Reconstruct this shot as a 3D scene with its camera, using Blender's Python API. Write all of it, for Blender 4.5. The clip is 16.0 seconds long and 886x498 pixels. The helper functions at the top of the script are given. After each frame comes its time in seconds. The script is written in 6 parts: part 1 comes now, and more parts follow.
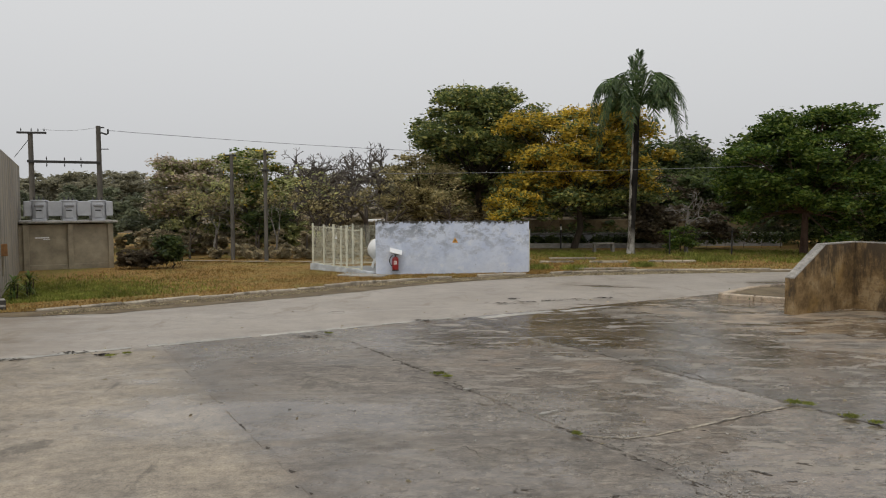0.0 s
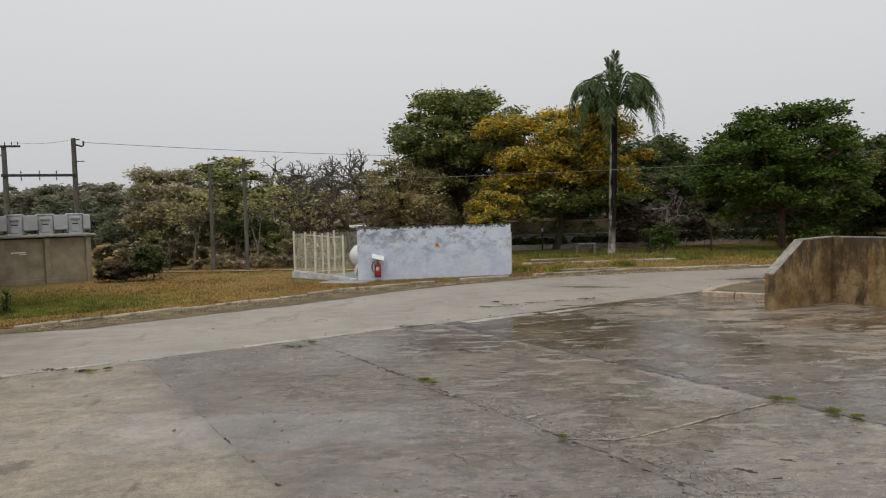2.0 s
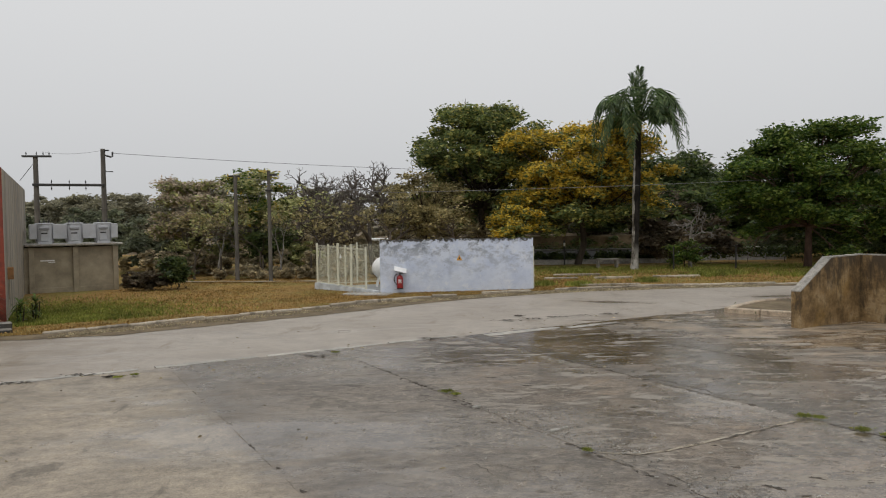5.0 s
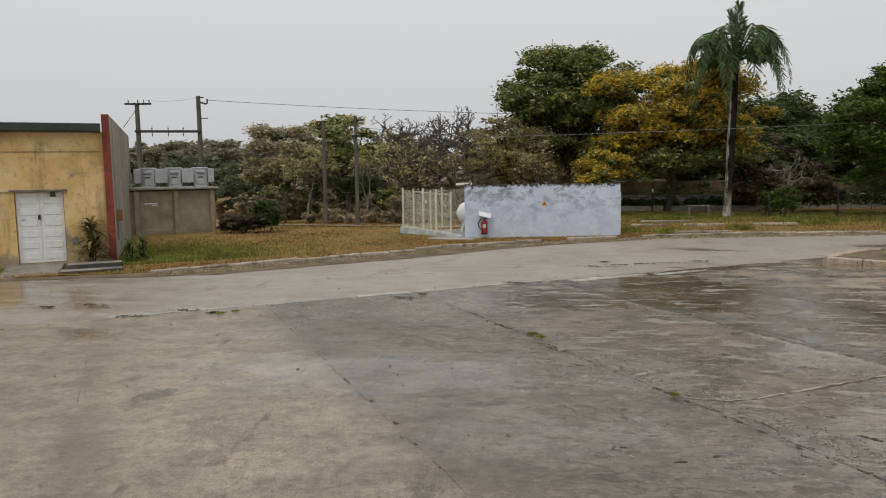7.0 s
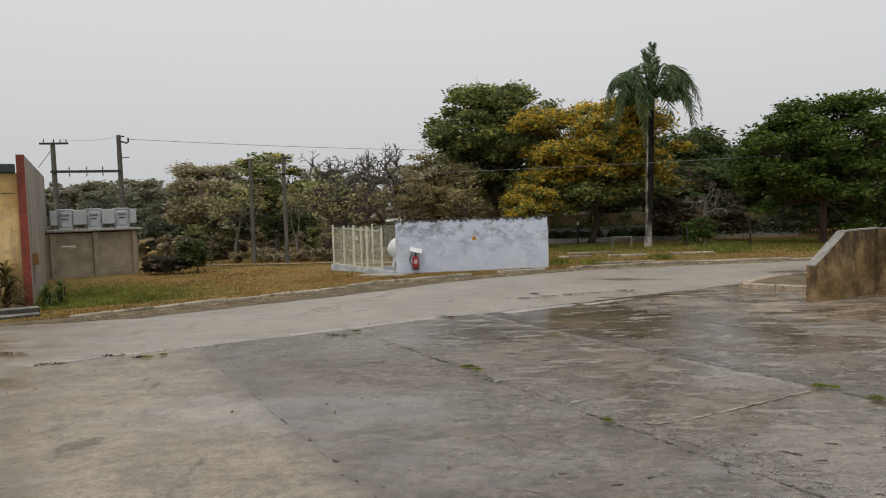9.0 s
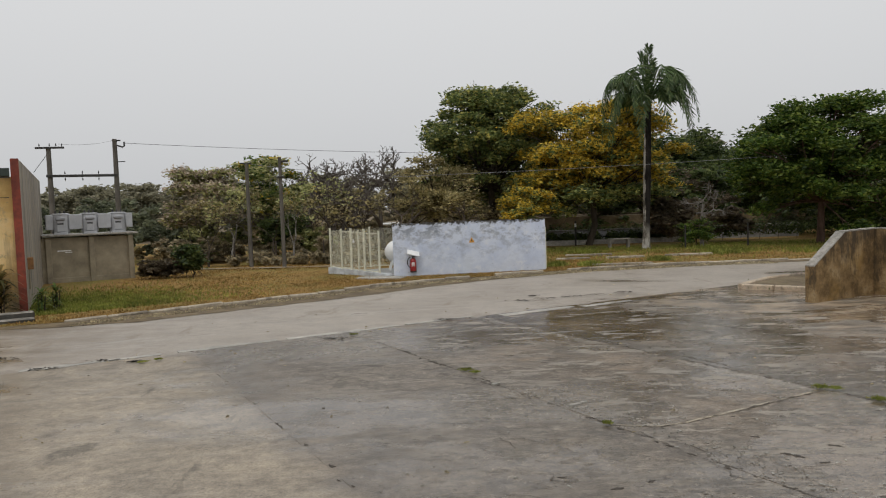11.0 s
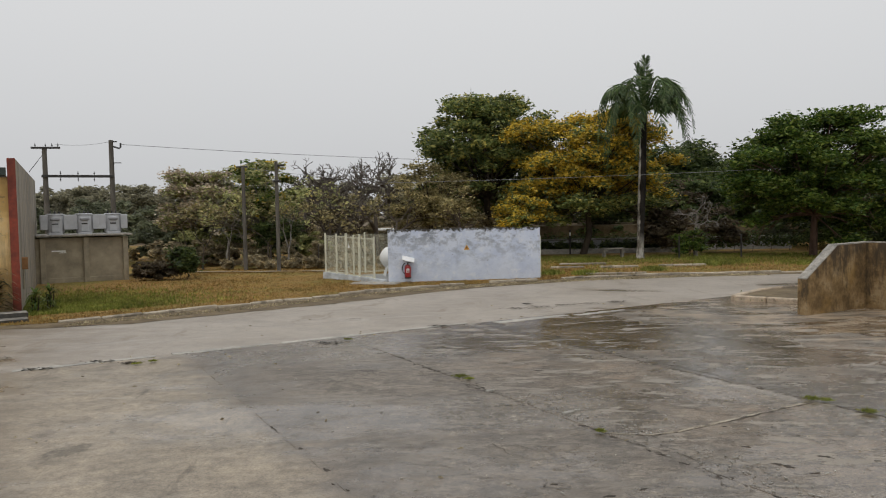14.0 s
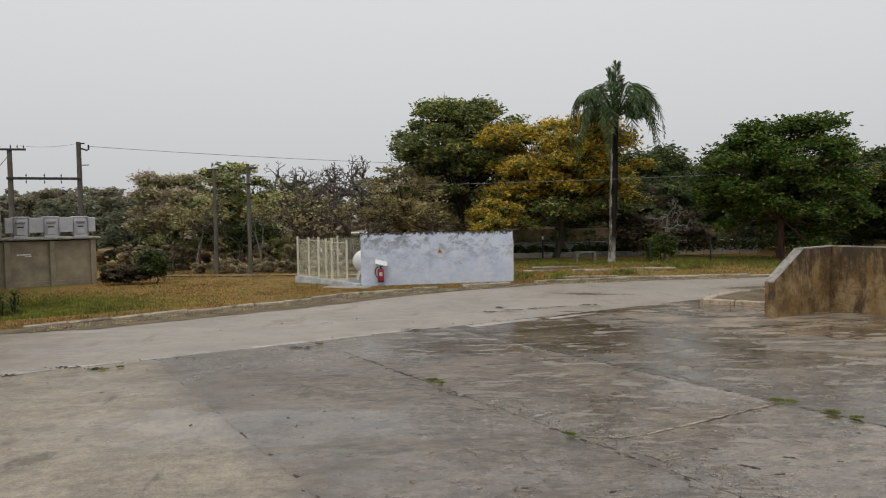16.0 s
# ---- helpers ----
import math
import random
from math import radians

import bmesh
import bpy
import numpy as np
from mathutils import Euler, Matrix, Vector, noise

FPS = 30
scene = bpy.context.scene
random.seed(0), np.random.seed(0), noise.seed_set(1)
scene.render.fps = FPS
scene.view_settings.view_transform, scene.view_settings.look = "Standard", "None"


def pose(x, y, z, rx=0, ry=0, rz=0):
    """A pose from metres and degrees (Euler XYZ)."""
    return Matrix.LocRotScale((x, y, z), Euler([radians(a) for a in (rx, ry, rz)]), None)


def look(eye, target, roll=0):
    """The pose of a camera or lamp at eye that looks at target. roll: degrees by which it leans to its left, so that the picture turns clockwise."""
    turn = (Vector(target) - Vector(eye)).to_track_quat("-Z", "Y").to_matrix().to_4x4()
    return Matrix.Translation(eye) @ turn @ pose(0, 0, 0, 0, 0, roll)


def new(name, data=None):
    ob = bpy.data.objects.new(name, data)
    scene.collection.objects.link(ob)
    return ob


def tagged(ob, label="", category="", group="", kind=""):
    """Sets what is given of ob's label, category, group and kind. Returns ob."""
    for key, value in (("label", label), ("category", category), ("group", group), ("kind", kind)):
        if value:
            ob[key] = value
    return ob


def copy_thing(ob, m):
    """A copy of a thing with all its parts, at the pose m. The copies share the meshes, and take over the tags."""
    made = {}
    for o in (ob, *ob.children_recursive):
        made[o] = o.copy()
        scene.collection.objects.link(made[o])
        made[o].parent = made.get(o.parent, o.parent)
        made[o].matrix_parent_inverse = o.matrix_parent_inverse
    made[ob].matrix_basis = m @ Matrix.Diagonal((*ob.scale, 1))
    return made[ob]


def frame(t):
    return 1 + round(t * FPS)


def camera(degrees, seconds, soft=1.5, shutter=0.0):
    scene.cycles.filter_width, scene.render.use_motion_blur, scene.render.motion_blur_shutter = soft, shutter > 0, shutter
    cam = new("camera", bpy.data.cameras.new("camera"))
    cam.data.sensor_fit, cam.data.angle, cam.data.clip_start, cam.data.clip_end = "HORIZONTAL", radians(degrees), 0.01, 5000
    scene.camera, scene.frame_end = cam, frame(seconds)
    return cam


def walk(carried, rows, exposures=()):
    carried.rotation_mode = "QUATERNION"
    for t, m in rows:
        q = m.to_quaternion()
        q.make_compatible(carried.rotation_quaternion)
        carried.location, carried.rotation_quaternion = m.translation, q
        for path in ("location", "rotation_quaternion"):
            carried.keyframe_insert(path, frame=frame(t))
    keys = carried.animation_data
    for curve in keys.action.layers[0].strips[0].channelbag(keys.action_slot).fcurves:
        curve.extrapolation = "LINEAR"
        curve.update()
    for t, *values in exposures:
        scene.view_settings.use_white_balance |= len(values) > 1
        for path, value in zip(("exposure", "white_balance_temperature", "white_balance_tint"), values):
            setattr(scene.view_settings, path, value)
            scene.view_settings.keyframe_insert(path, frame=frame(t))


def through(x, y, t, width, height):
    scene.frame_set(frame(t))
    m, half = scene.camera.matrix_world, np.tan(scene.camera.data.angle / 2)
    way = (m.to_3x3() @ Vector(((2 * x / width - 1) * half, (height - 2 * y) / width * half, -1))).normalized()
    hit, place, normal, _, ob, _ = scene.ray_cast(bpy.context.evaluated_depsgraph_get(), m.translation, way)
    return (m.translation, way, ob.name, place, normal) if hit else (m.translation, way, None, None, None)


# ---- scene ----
cam = camera(62.7, 16.0, soft=1.1)
PATH = [
    (0, (0.013, 0.42, 2.602), (0.012, 2.416, 2.481), -0.1),
    (0.5, (0.071, 0.435, 2.611), (-0.009, 2.428, 2.465), -0.2),
    (1, (0.077, 0.451, 2.611), (0.055, 2.446, 2.467), -1.1),
    (1.5, (0.037, 0.432, 2.606), (0.064, 2.428, 2.48), -1.3),
    (2, (0.018, 0.433, 2.638), (0.066, 2.429, 2.526), -1.5),
    (2.5, (0.019, 0.393, 2.61), (-0.012, 2.392, 2.555), -0.3),
    (3, (0.051, 0.414, 2.612), (0.159, 2.409, 2.511), -1.3),
    (3.5, (0.034, 0.416, 2.608), (0.129, 2.412, 2.527), -0.8),
    (4, (0.022, 0.404, 2.615), (0.042, 2.403, 2.554), -0.6),
    (6.5, (-0.141, 0.36, 2.571), (-0.178, 2.353, 2.402), -1.1),
    (7, (-0.114, 0.275, 2.582), (-0.349, 2.249, 2.365), -0.8),
    (7.5, (-0.015, 0.304, 2.57), (-0.439, 2.246, 2.354), -3.0),
    (8, (-0.105, 0.21, 2.568), (-0.207, 2.197, 2.364), -3.1),
    (8.5, (-0.167, 0.19, 2.567), (-0.184, 2.181, 2.371), -2.1),
    (9, (-0.17, 0.16, 2.58), (-0.211, 2.155, 2.457), -1.7),
    (11.5, (-0.161, 0.263, 2.554), (-0.188, 2.26, 2.439), -2.2),
    (12, (-0.184, 0.229, 2.573), (-0.172, 2.226, 2.465), -1.8),
    (12.5, (-0.176, 0.196, 2.572), (-0.194, 2.195, 2.489), -1.2),
    (13, (-0.199, 0.18, 2.568), (-0.223, 2.177, 2.469), -1.5),
    (13.5, (-0.185, 0.172, 2.567), (-0.213, 2.169, 2.476), -1.2),
    (14, (-0.195, 0.185, 2.562), (-0.213, 2.182, 2.465), -1.0),
    (14.5, (-0.183, 0.157, 2.567), (-0.22, 2.155, 2.481), -0.6),
    (15, (-0.194, 0.165, 2.572), (-0.208, 2.163, 2.48), -0.7),
    (15.5, (-0.17, 0.19, 2.568), (-0.138, 2.187, 2.476), -1.1),
    (16, (-0.166, 0.181, 2.574), (-0.112, 2.179, 2.485), -0.9),
]
walk(cam, [(t, look(eye, target, roll)) for t, eye, target, roll in PATH])

# ---- world and light: a bright, even rain sky with no visible sun ----
world = bpy.data.worlds.new("rain_sky")
scene.world = world
world.use_nodes = True
wn, wl = world.node_tree.nodes, world.node_tree.links
wn.clear()
sky = wn.new("ShaderNodeTexSky")
sky.sky_type, sky.sun_disc = 'NISHITA', False
sky.sun_elevation, sky.sun_rotation = radians(55), radians(200)
sky.dust_density, sky.air_density, sky.ozone_density = 6.0, 1.0, 1.0
grey = wn.new("ShaderNodeHueSaturation")
grey.inputs["Saturation"].default_value = 0.12
wl.new(sky.outputs[0], grey.inputs["Color"])
dim = wn.new("ShaderNodeVectorMath")
dim.operation = 'SCALE'
dim.inputs["Scale"].default_value = 0.09
wl.new(grey.outputs[0], dim.inputs[0])
cloud = wn.new("ShaderNodeMix")
cloud.data_type = 'RGBA'
cloud.inputs["Factor"].default_value = 0.86
# the cloud cover is a little darker towards the horizon
up = wn.new("ShaderNodeTexCoord")
split = wn.new("ShaderNodeSeparateXYZ")
wl.new(up.outputs["Generated"], split.inputs[0])
fade = wn.new("ShaderNodeValToRGB")
fade.color_ramp.elements[0].position, fade.color_ramp.elements[0].color = 0.0, (0.615, 0.625, 0.64, 1)
fade.color_ramp.elements[1].position, fade.color_ramp.elements[1].color = 0.36, (0.8, 0.805, 0.812, 1)
wl.new(split.outputs["Z"], fade.inputs[0])
wl.new(fade.outputs[0], cloud.inputs["B"])
wl.new(dim.outputs[0], cloud.inputs["A"])
bgd = wn.new("ShaderNodeBackground")
bgd.inputs["Strength"].default_value = 1.0
wl.new(cloud.outputs["Result"], bgd.inputs["Color"])
wl.new(bgd.outputs[0], wn.new("ShaderNodeOutputWorld").inputs[0])

sun = new("sun", bpy.data.lights.new("sun", 'SUN'))
sun.data.energy, sun.data.angle, sun.data.color = 0.7, radians(60), (1.0, 0.97, 0.93)
sun.matrix_world = look((0, 0, 60), (22, 40, -60))


# ---- materials ----
class Mat:
    """A node material under a Principled surface, with a few short cuts."""

    def __init__(self, name, rough=0.7, metal=0.0, spec=0.5):
        self.m = bpy.data.materials.new(name)
        self.m.use_nodes = True
        self.t = self.m.node_tree
        self.b = self.t.nodes["Principled BSDF"]
        self.b.inputs["Roughness"].default_value = rough
        self.b.inputs["Metallic"].default_value = metal
        self.b.inputs["Specular IOR Level"].default_value = spec
        geo = self.t.nodes.new("ShaderNodeNewGeometry")
        self.pos, self.island = geo.outputs["Position"], geo.outputs["Random Per Island"]
        self.rand = self.t.nodes.new("ShaderNodeObjectInfo").outputs["Random"]

    def link(self, a, b):
        self.t.links.new(a, b)

    def scaled(self, sx, sy, sz, turn=0.0):
        n = self.t.nodes.new("ShaderNodeMapping")
        n.inputs["Scale"].default_value = (sx, sy, sz)
        n.inputs["Rotation"].default_value = (0, 0, radians(turn))
        self.link(self.pos, n.inputs["Vector"])
        return n.outputs[0]

    def noise(self, scale, detail=4.0, rough=0.6, vec=None, dist=0.0):
        n = self.t.nodes.new("ShaderNodeTexNoise")
        n.inputs["Scale"].default_value, n.inputs["Detail"].default_value = scale, detail
        n.inputs["Roughness"].default_value, n.inputs["Distortion"].default_value = rough, dist
        self.link(vec or self.pos, n.inputs["Vector"])
        return n.outputs[0]

    def cells(self, scale, vec=None):
        n = self.t.nodes.new("ShaderNodeTexVoronoi")
        n.inputs["Scale"].default_value = scale
        self.link(vec or self.pos, n.inputs["Vector"])
        return n.outputs["Distance"]

    def ramp(self, fac, stops):
        n = self.t.nodes.new("ShaderNodeValToRGB")
        e = n.color_ramp.elements
        while len(e) < len(stops):
            e.new(0.5)
        for el, (p, c) in zip(e, stops):
            el.position = p
            el.color = (*c, 1) if isinstance(c, tuple) else (c, c, c, 1)
        self.link(fac, n.inputs[0])
        return n.outputs[0]

    def mix(self, fac, a, b, mode='MIX'):
        n = self.t.nodes.new("ShaderNodeMix")
        n.data_type, n.blend_type = 'RGBA', mode
        for sock, v in ((n.inputs["Factor"], fac), (n.inputs["A"], a), (n.inputs["B"], b)):
            if isinstance(v, (int, float)):
                sock.default_value = v
            elif isinstance(v, tuple):
                sock.default_value = (*v, 1)
            else:
                self.link(v, sock)
        return n.outputs["Result"]

    def maths(self, op, a, b=0.0):
        n = self.t.nodes.new("ShaderNodeMath")
        n.operation = op
        for sock, v in ((n.inputs[0], a), (n.inputs[1], b)):
            if isinstance(v, (int, float)):
                sock.default_value = v
            else:
                self.link(v, sock)
        return n.outputs[0]

    def colour(self, c):
        if isinstance(c, tuple):
            self.b.inputs["Base Color"].default_value = (*c, 1)
        else:
            self.link(c, self.b.inputs["Base Color"])
        return self

    def roughness(self, s):
        self.link(s, self.b.inputs["Roughness"])
        return self

    def bump(self, h, strength=0.4, dist=0.01):
        n = self.t.nodes.new("ShaderNodeBump")
        n.inputs["Strength"].default_value, n.inputs["Distance"].default_value = strength, dist
        self.link(h, n.inputs["Height"])
        self.link(n.outputs[0], self.b.inputs["Normal"])
        return self


def worn(m, c, dark, light, stain, stains, turn, fleck, k=1.0):
    """Lays wear, dirt and grain over a colour. Returns the colour and the fine and middling noise."""
    midc = tuple((a + b) / 2 for a, b in zip(dark, light))
    blot = m.noise(1.7, 7, 0.68, m.scaled(0.8, 1.2, 1, -30 + turn), 0.3)
    fine = m.noise(7.0, 7, 0.75)
    grit = m.noise(55.0, 4, 0.75)
    c = m.mix(m.ramp(blot, [(0.42, 0.0), (0.6, 0.75 * k)]), c, m.mix(1.0, c, (1.42, 1.4, 1.36), 'MULTIPLY'))
    c = m.mix(m.ramp(blot, [(0.3, 0.8 * k), (0.47, 0.0)]), c, m.mix(1.0, c, (0.66, 0.65, 0.63), 'MULTIPLY'))
    c = m.mix(m.ramp(fine, [(0.36, 0.7 * k), (0.5, 0.0)]), c, m.mix(1.0, c, (0.55, 0.53, 0.5), 'MULTIPLY'))
    c = m.mix(m.ramp(fine, [(0.54, 0.0), (0.66, 0.65 * k)]), c, m.mix(1.0, c, (1.5, 1.48, 1.44), 'MULTIPLY'))
    patch = m.noise(0.8, 8, 0.72, m.scaled(1.3, 0.6, 1, 35 + turn), 0.5)
    c = m.mix(m.ramp(patch, [(0.6 - 0.09 * stains, 0.0), (0.67 - 0.09 * stains, 0.75)]), c, stain)
    pits = m.noise(3.6, 9, 0.82, m.scaled(1.0, 1.3, 1, -25 + turn))
    c = m.mix(m.ramp(pits, [(0.6, 0.0), (0.635, 0.8 * k)]), c, tuple(x * 0.5 for x in dark))
    coarse = m.noise(17.0, 6, 0.8)
    c = m.mix(m.ramp(coarse, [(0.38, 0.55 * k), (0.46, 0.0)]), c, m.mix(1.0, c, (0.5, 0.48, 0.45), 'MULTIPLY'))
    c = m.mix(m.ramp(m.cells(17), [(0.07, fleck), (0.17, 0.0)]), c, (0.52, 0.5, 0.45))
    c = m.mix(m.ramp(grit, [(0.38, 0.5 * k), (0.52, 0.0)]), c, tuple(x * 0.45 for x in dark))
    return c, fine, grit, blot


def finish_concrete(m, c, fine, grit, blot, wet, rugged=None, dry=None):
    """Adds the film of rain, which darkens and polishes, and the relief."""
    c = m.mix(1.0, c, m.ramp(m.rand, [(0.0, 0.9), (1.0, 1.08)]), 'MULTIPLY')
    film = m.noise(0.3, 6, 0.62, m.scaled(0.7, 1.25, 1, -32), 0.5)
    if wet is not None and not isinstance(wet, float):
        film = m.maths('ADD', film, wet)
        wet = 0.5
    wetness = m.ramp(film, [(wet - 0.05, 0.0), (wet + 0.07, 1.0)])
    if dry is not None:
        wetness = m.maths('MULTIPLY', wetness, m.maths('SUBTRACT', 1.0, dry))
    c = m.mix(m.maths('MULTIPLY', wetness, 0.32), c, m.mix(1.0, c, (0.64, 0.61, 0.57), 'MULTIPLY'))
    m.colour(c)
    m.roughness(m.maths('ADD', m.ramp(wetness, [(0.0, 0.48), (1.0, 0.07)]), m.maths('MULTIPLY', fine, 0.15)))
    rel = m.maths('ADD', fine, m.maths('MULTIPLY', grit, 0.25))
    rel = m.maths('ADD', rel, m.maths('MULTIPLY', blot, 1.2))
    if rugged is not None:
        rel = m.maths('ADD', rel, rugged)
    m.bump(rel, 0.38, 0.02)
    smooth = m.ramp(wetness, [(0.0, 0.75), (1.0, 0.1)])
    for n in m.t.nodes:
        if n.bl_idname == "ShaderNodeBump":
            m.link(smooth, n.inputs["Strength"])
    return m.m


def concrete(name, dark, light, stain, stains=0.5, wet=0.5, turn=0.0, fleck=0.3, k=1.0):
    """Old, rain-wet concrete: grain, worn aggregate, blotches of dirt and a film of water that lies in patches."""
    m = Mat(name, 0.5, 0.0, 0.65)
    tone = m.noise(0.38, 5, 0.6, m.scaled(1.0, 1.0, 1.0, turn), 0.5)
    c = m.ramp(tone, [(0.38, dark), (0.62, light)])
    c, fine, grit, blot = worn(m, c, dark, light, stain, stains, turn, fleck, k)
    return finish_concrete(m, c, fine, grit, blot, wet)


def apron_mat():
    """The apron's slabs: washed-in sand on one side, bare grey, then dark brown blotches and standing water by the
    ramp.
    """
    m = Mat("apron_concrete", 0.5, 0.0, 0.65)
    dot = m.t.nodes.new("ShaderNodeVectorMath")
    dot.operation = 'DOT_PRODUCT'
    dot.inputs[1].default_value = (0.864, 0.503, 0)
    m.link(m.pos, dot.inputs[0])
    across = dot.outputs["Value"]
    wob = m.maths('MULTIPLY', m.noise(0.5, 6, 0.65, None, 0.6), 3.2)
    v = m.maths('MULTIPLY', m.maths('ADD', across, wob), 1 / 16)
    tone = m.noise(0.38, 5, 0.6, None, 0.5)
    grey = m.ramp(tone, [(0.38, (0.148, 0.13, 0.112)), (0.62, (0.228, 0.202, 0.174))])
    sand = m.ramp(tone, [(0.38, (0.252, 0.222, 0.178)), (0.62, (0.36, 0.32, 0.262))])
    brown = m.ramp(tone, [(0.4, (0.14, 0.11, 0.08)), (0.6, (0.255, 0.203, 0.152))])
    line = m.maths('ADD', across, m.maths('MULTIPLY', m.maths('SUBTRACT', m.noise(1.4, 6, 0.7), 0.5), 0.9))
    c = m.mix(m.ramp(m.maths('MULTIPLY', line, 0.1), [(0.205, 0.0), (0.25, 1.0)]), sand, grey)
    c = m.mix(m.ramp(v, [(0.44, 0.0), (0.55, 1.0)]), c, brown)
    brown_blotch = m.maths('MULTIPLY', m.ramp(v, [(0.42, 0.0), (0.6, 1.0)]), m.ramp(m.noise(0.9, 8, 0.74, m.scaled(0.6, 1.5, 1, -25), 0.4), [(0.47, 0.0), (0.58, 0.85)]))
    c, fine, grit, blot = worn(m, c, (0.16, 0.148, 0.13), (0.27, 0.25, 0.22), (0.1, 0.088, 0.066), 0.35, 0.0, 0.35)
    c = m.mix(brown_blotch, c, (0.085, 0.066, 0.038))
    # flaked skin: ragged hollows, darkened in colour for relief shade and wet, and bare aggregate beside the middle
    # joints
    flake = m.noise(1.7, 9, 0.76, m.scaled(0.8, 1.4, 1, -20), 0.15)
    hollow = m.ramp(flake, [(0.54, 0.0), (0.6, 1.0)])
    rim = m.ramp(flake, [(0.505, 0.0), (0.54, 1.0), (0.55, 1.0), (0.56, 0.0)])
    torn = m.noise(6.0, 8, 0.8, m.scaled(1.0, 1.15, 1, -30), 0.2)
    rough_part = m.ramp(v, [(0.24, 0.12), (0.3, 0.45), (0.4, 1.0)])
    c = m.mix(m.maths('MULTIPLY', rough_part, m.ramp(torn, [(0.57, 0.0), (0.6, 0.8)])), c, m.mix(1.0, c, (0.45, 0.43, 0.4), 'MULTIPLY'))
    c = m.mix(m.maths('MULTIPLY', rough_part, m.ramp(torn, [(0.4, 0.75), (0.43, 0.0)])), c, (0.43, 0.39, 0.325))
    c = m.mix(m.maths('MULTIPLY', m.maths('MULTIPLY', rim, rough_part), 0.55), c, (0.4, 0.36, 0.305))
    hollow = m.maths('MULTIPLY', hollow, rough_part)
    # shade inside the hollows is multiplied into the colour
    c = m.mix(m.maths('MULTIPLY', hollow, 0.4), c, m.mix(1.0, c, (0.5, 0.46, 0.4), 'MULTIPLY'))
    near = m.ramp(v, [(0.37, 0.0), (0.42, 1.0), (0.5, 1.0), (0.57, 0.0)])
    bare = m.maths('MULTIPLY', near, m.ramp(m.noise(0.75, 6, 0.7, None, 0.3), [(0.45, 0.15), (0.58, 1.0)]))
    stones = m.noise(30, 3, 0.7)
    c = m.mix(m.maths('MULTIPLY', bare, m.ramp(stones, [(0.56, 0.0), (0.62, 0.7)])), c, (0.35, 0.315, 0.265))
    c = m.mix(m.maths('MULTIPLY', bare, m.ramp(stones, [(0.38, 0.75), (0.46, 0.0)])), c, (0.075, 0.062, 0.048))
    c = m.mix(1.0, c, (0.875, 0.83, 0.775), 'MULTIPLY')
    # dry pale scabs that stand out of the film
    scab_n = m.noise(1.5, 9, 0.74, m.scaled(0.55, 1.7, 1, -8), 0.25)
    scab = m.maths('MULTIPLY', m.ramp(v, [(0.4, 0.25), (0.55, 1.0)]), m.ramp(scab_n, [(0.545, 0.0), (0.575, 1.0)]))
    c = m.mix(m.maths('MULTIPLY', scab, 0.6), c, (0.37, 0.335, 0.285))
    slit = m.maths('MULTIPLY', m.ramp(v, [(0.22, 0.2), (0.4, 1.0)]), m.ramp(scab_n, [(0.5, 0.0), (0.53, 0.75), (0.545, 0.0)]))
    c = m.mix(slit, c, (0.055, 0.045, 0.033))
    # washed-in orange earth by the ramp
    silt = m.maths('MULTIPLY', m.ramp(v, [(0.84, 0.0), (0.98, 1.0)]), m.ramp(m.noise(1.5, 7, 0.7, m.scaled(0.6, 1.4, 1, -20), 0.3), [(0.48, 0.0), (0.58, 0.85)]))
    c = m.mix(silt, c, (0.43, 0.335, 0.235))
    # a pale broken lip along one joint, and a damp runnel beyond it
    rag = m.maths('MULTIPLY', m.maths('SUBTRACT', m.noise(2.6, 6, 0.7), 0.5), 0.35)
    by = m.maths('MULTIPLY', m.maths('ADD', across, rag), 0.1)
    lip = m.ramp(by, [(0.855, 0.0), (0.87, 0.45), (0.88, 0.45), (0.884, 0.0)])
    c = m.mix(m.maths('MULTIPLY', lip, m.ramp(m.noise(0.6, 4), [(0.4, 0.1), (0.55, 1.0)])), c, (0.42, 0.385, 0.33))
    runnel = m.ramp(by, [(0.882, 0.0), (0.892, 1.0), (0.915, 1.0), (0.95, 0.0)])
    c = m.mix(m.maths('MULTIPLY', runnel, 0.55), c, (0.085, 0.072, 0.056))
    west = m.ramp(m.maths('MULTIPLY', m.maths('ADD', line, 1.4), 0.5), [(0.3, 0.0), (0.42, 0.6), (0.5, 0.6), (0.62, 0.0)])
    c = m.mix(m.maths('MULTIPLY', west, m.ramp(m.noise(2.2, 7, 0.7), [(0.4, 0.2), (0.56, 1.0)])), c, (0.17, 0.135, 0.095))
    soak = m.ramp(v, [(0.25, 0.0), (0.4, 0.05), (0.5, 0.12), (0.8, 0.15), (0.95, 0.1)])
    return finish_concrete(m, c, fine, grit, blot, m.maths('SUBTRACT', soak, 0.045), m.maths('SUBTRACT', m.maths('MULTIPLY', m.maths('MULTIPLY', bare, stones), 0.8), m.maths('MULTIPLY', hollow, 0.5)), m.maths('MAXIMUM', m.maths('MULTIPLY', scab, 0.8), m.maths('MULTIPLY', rough_part, m.ramp(torn, [(0.4, 0.3), (0.44, 0.0), (0.56, 0.0), (0.6, 0.3)]))))


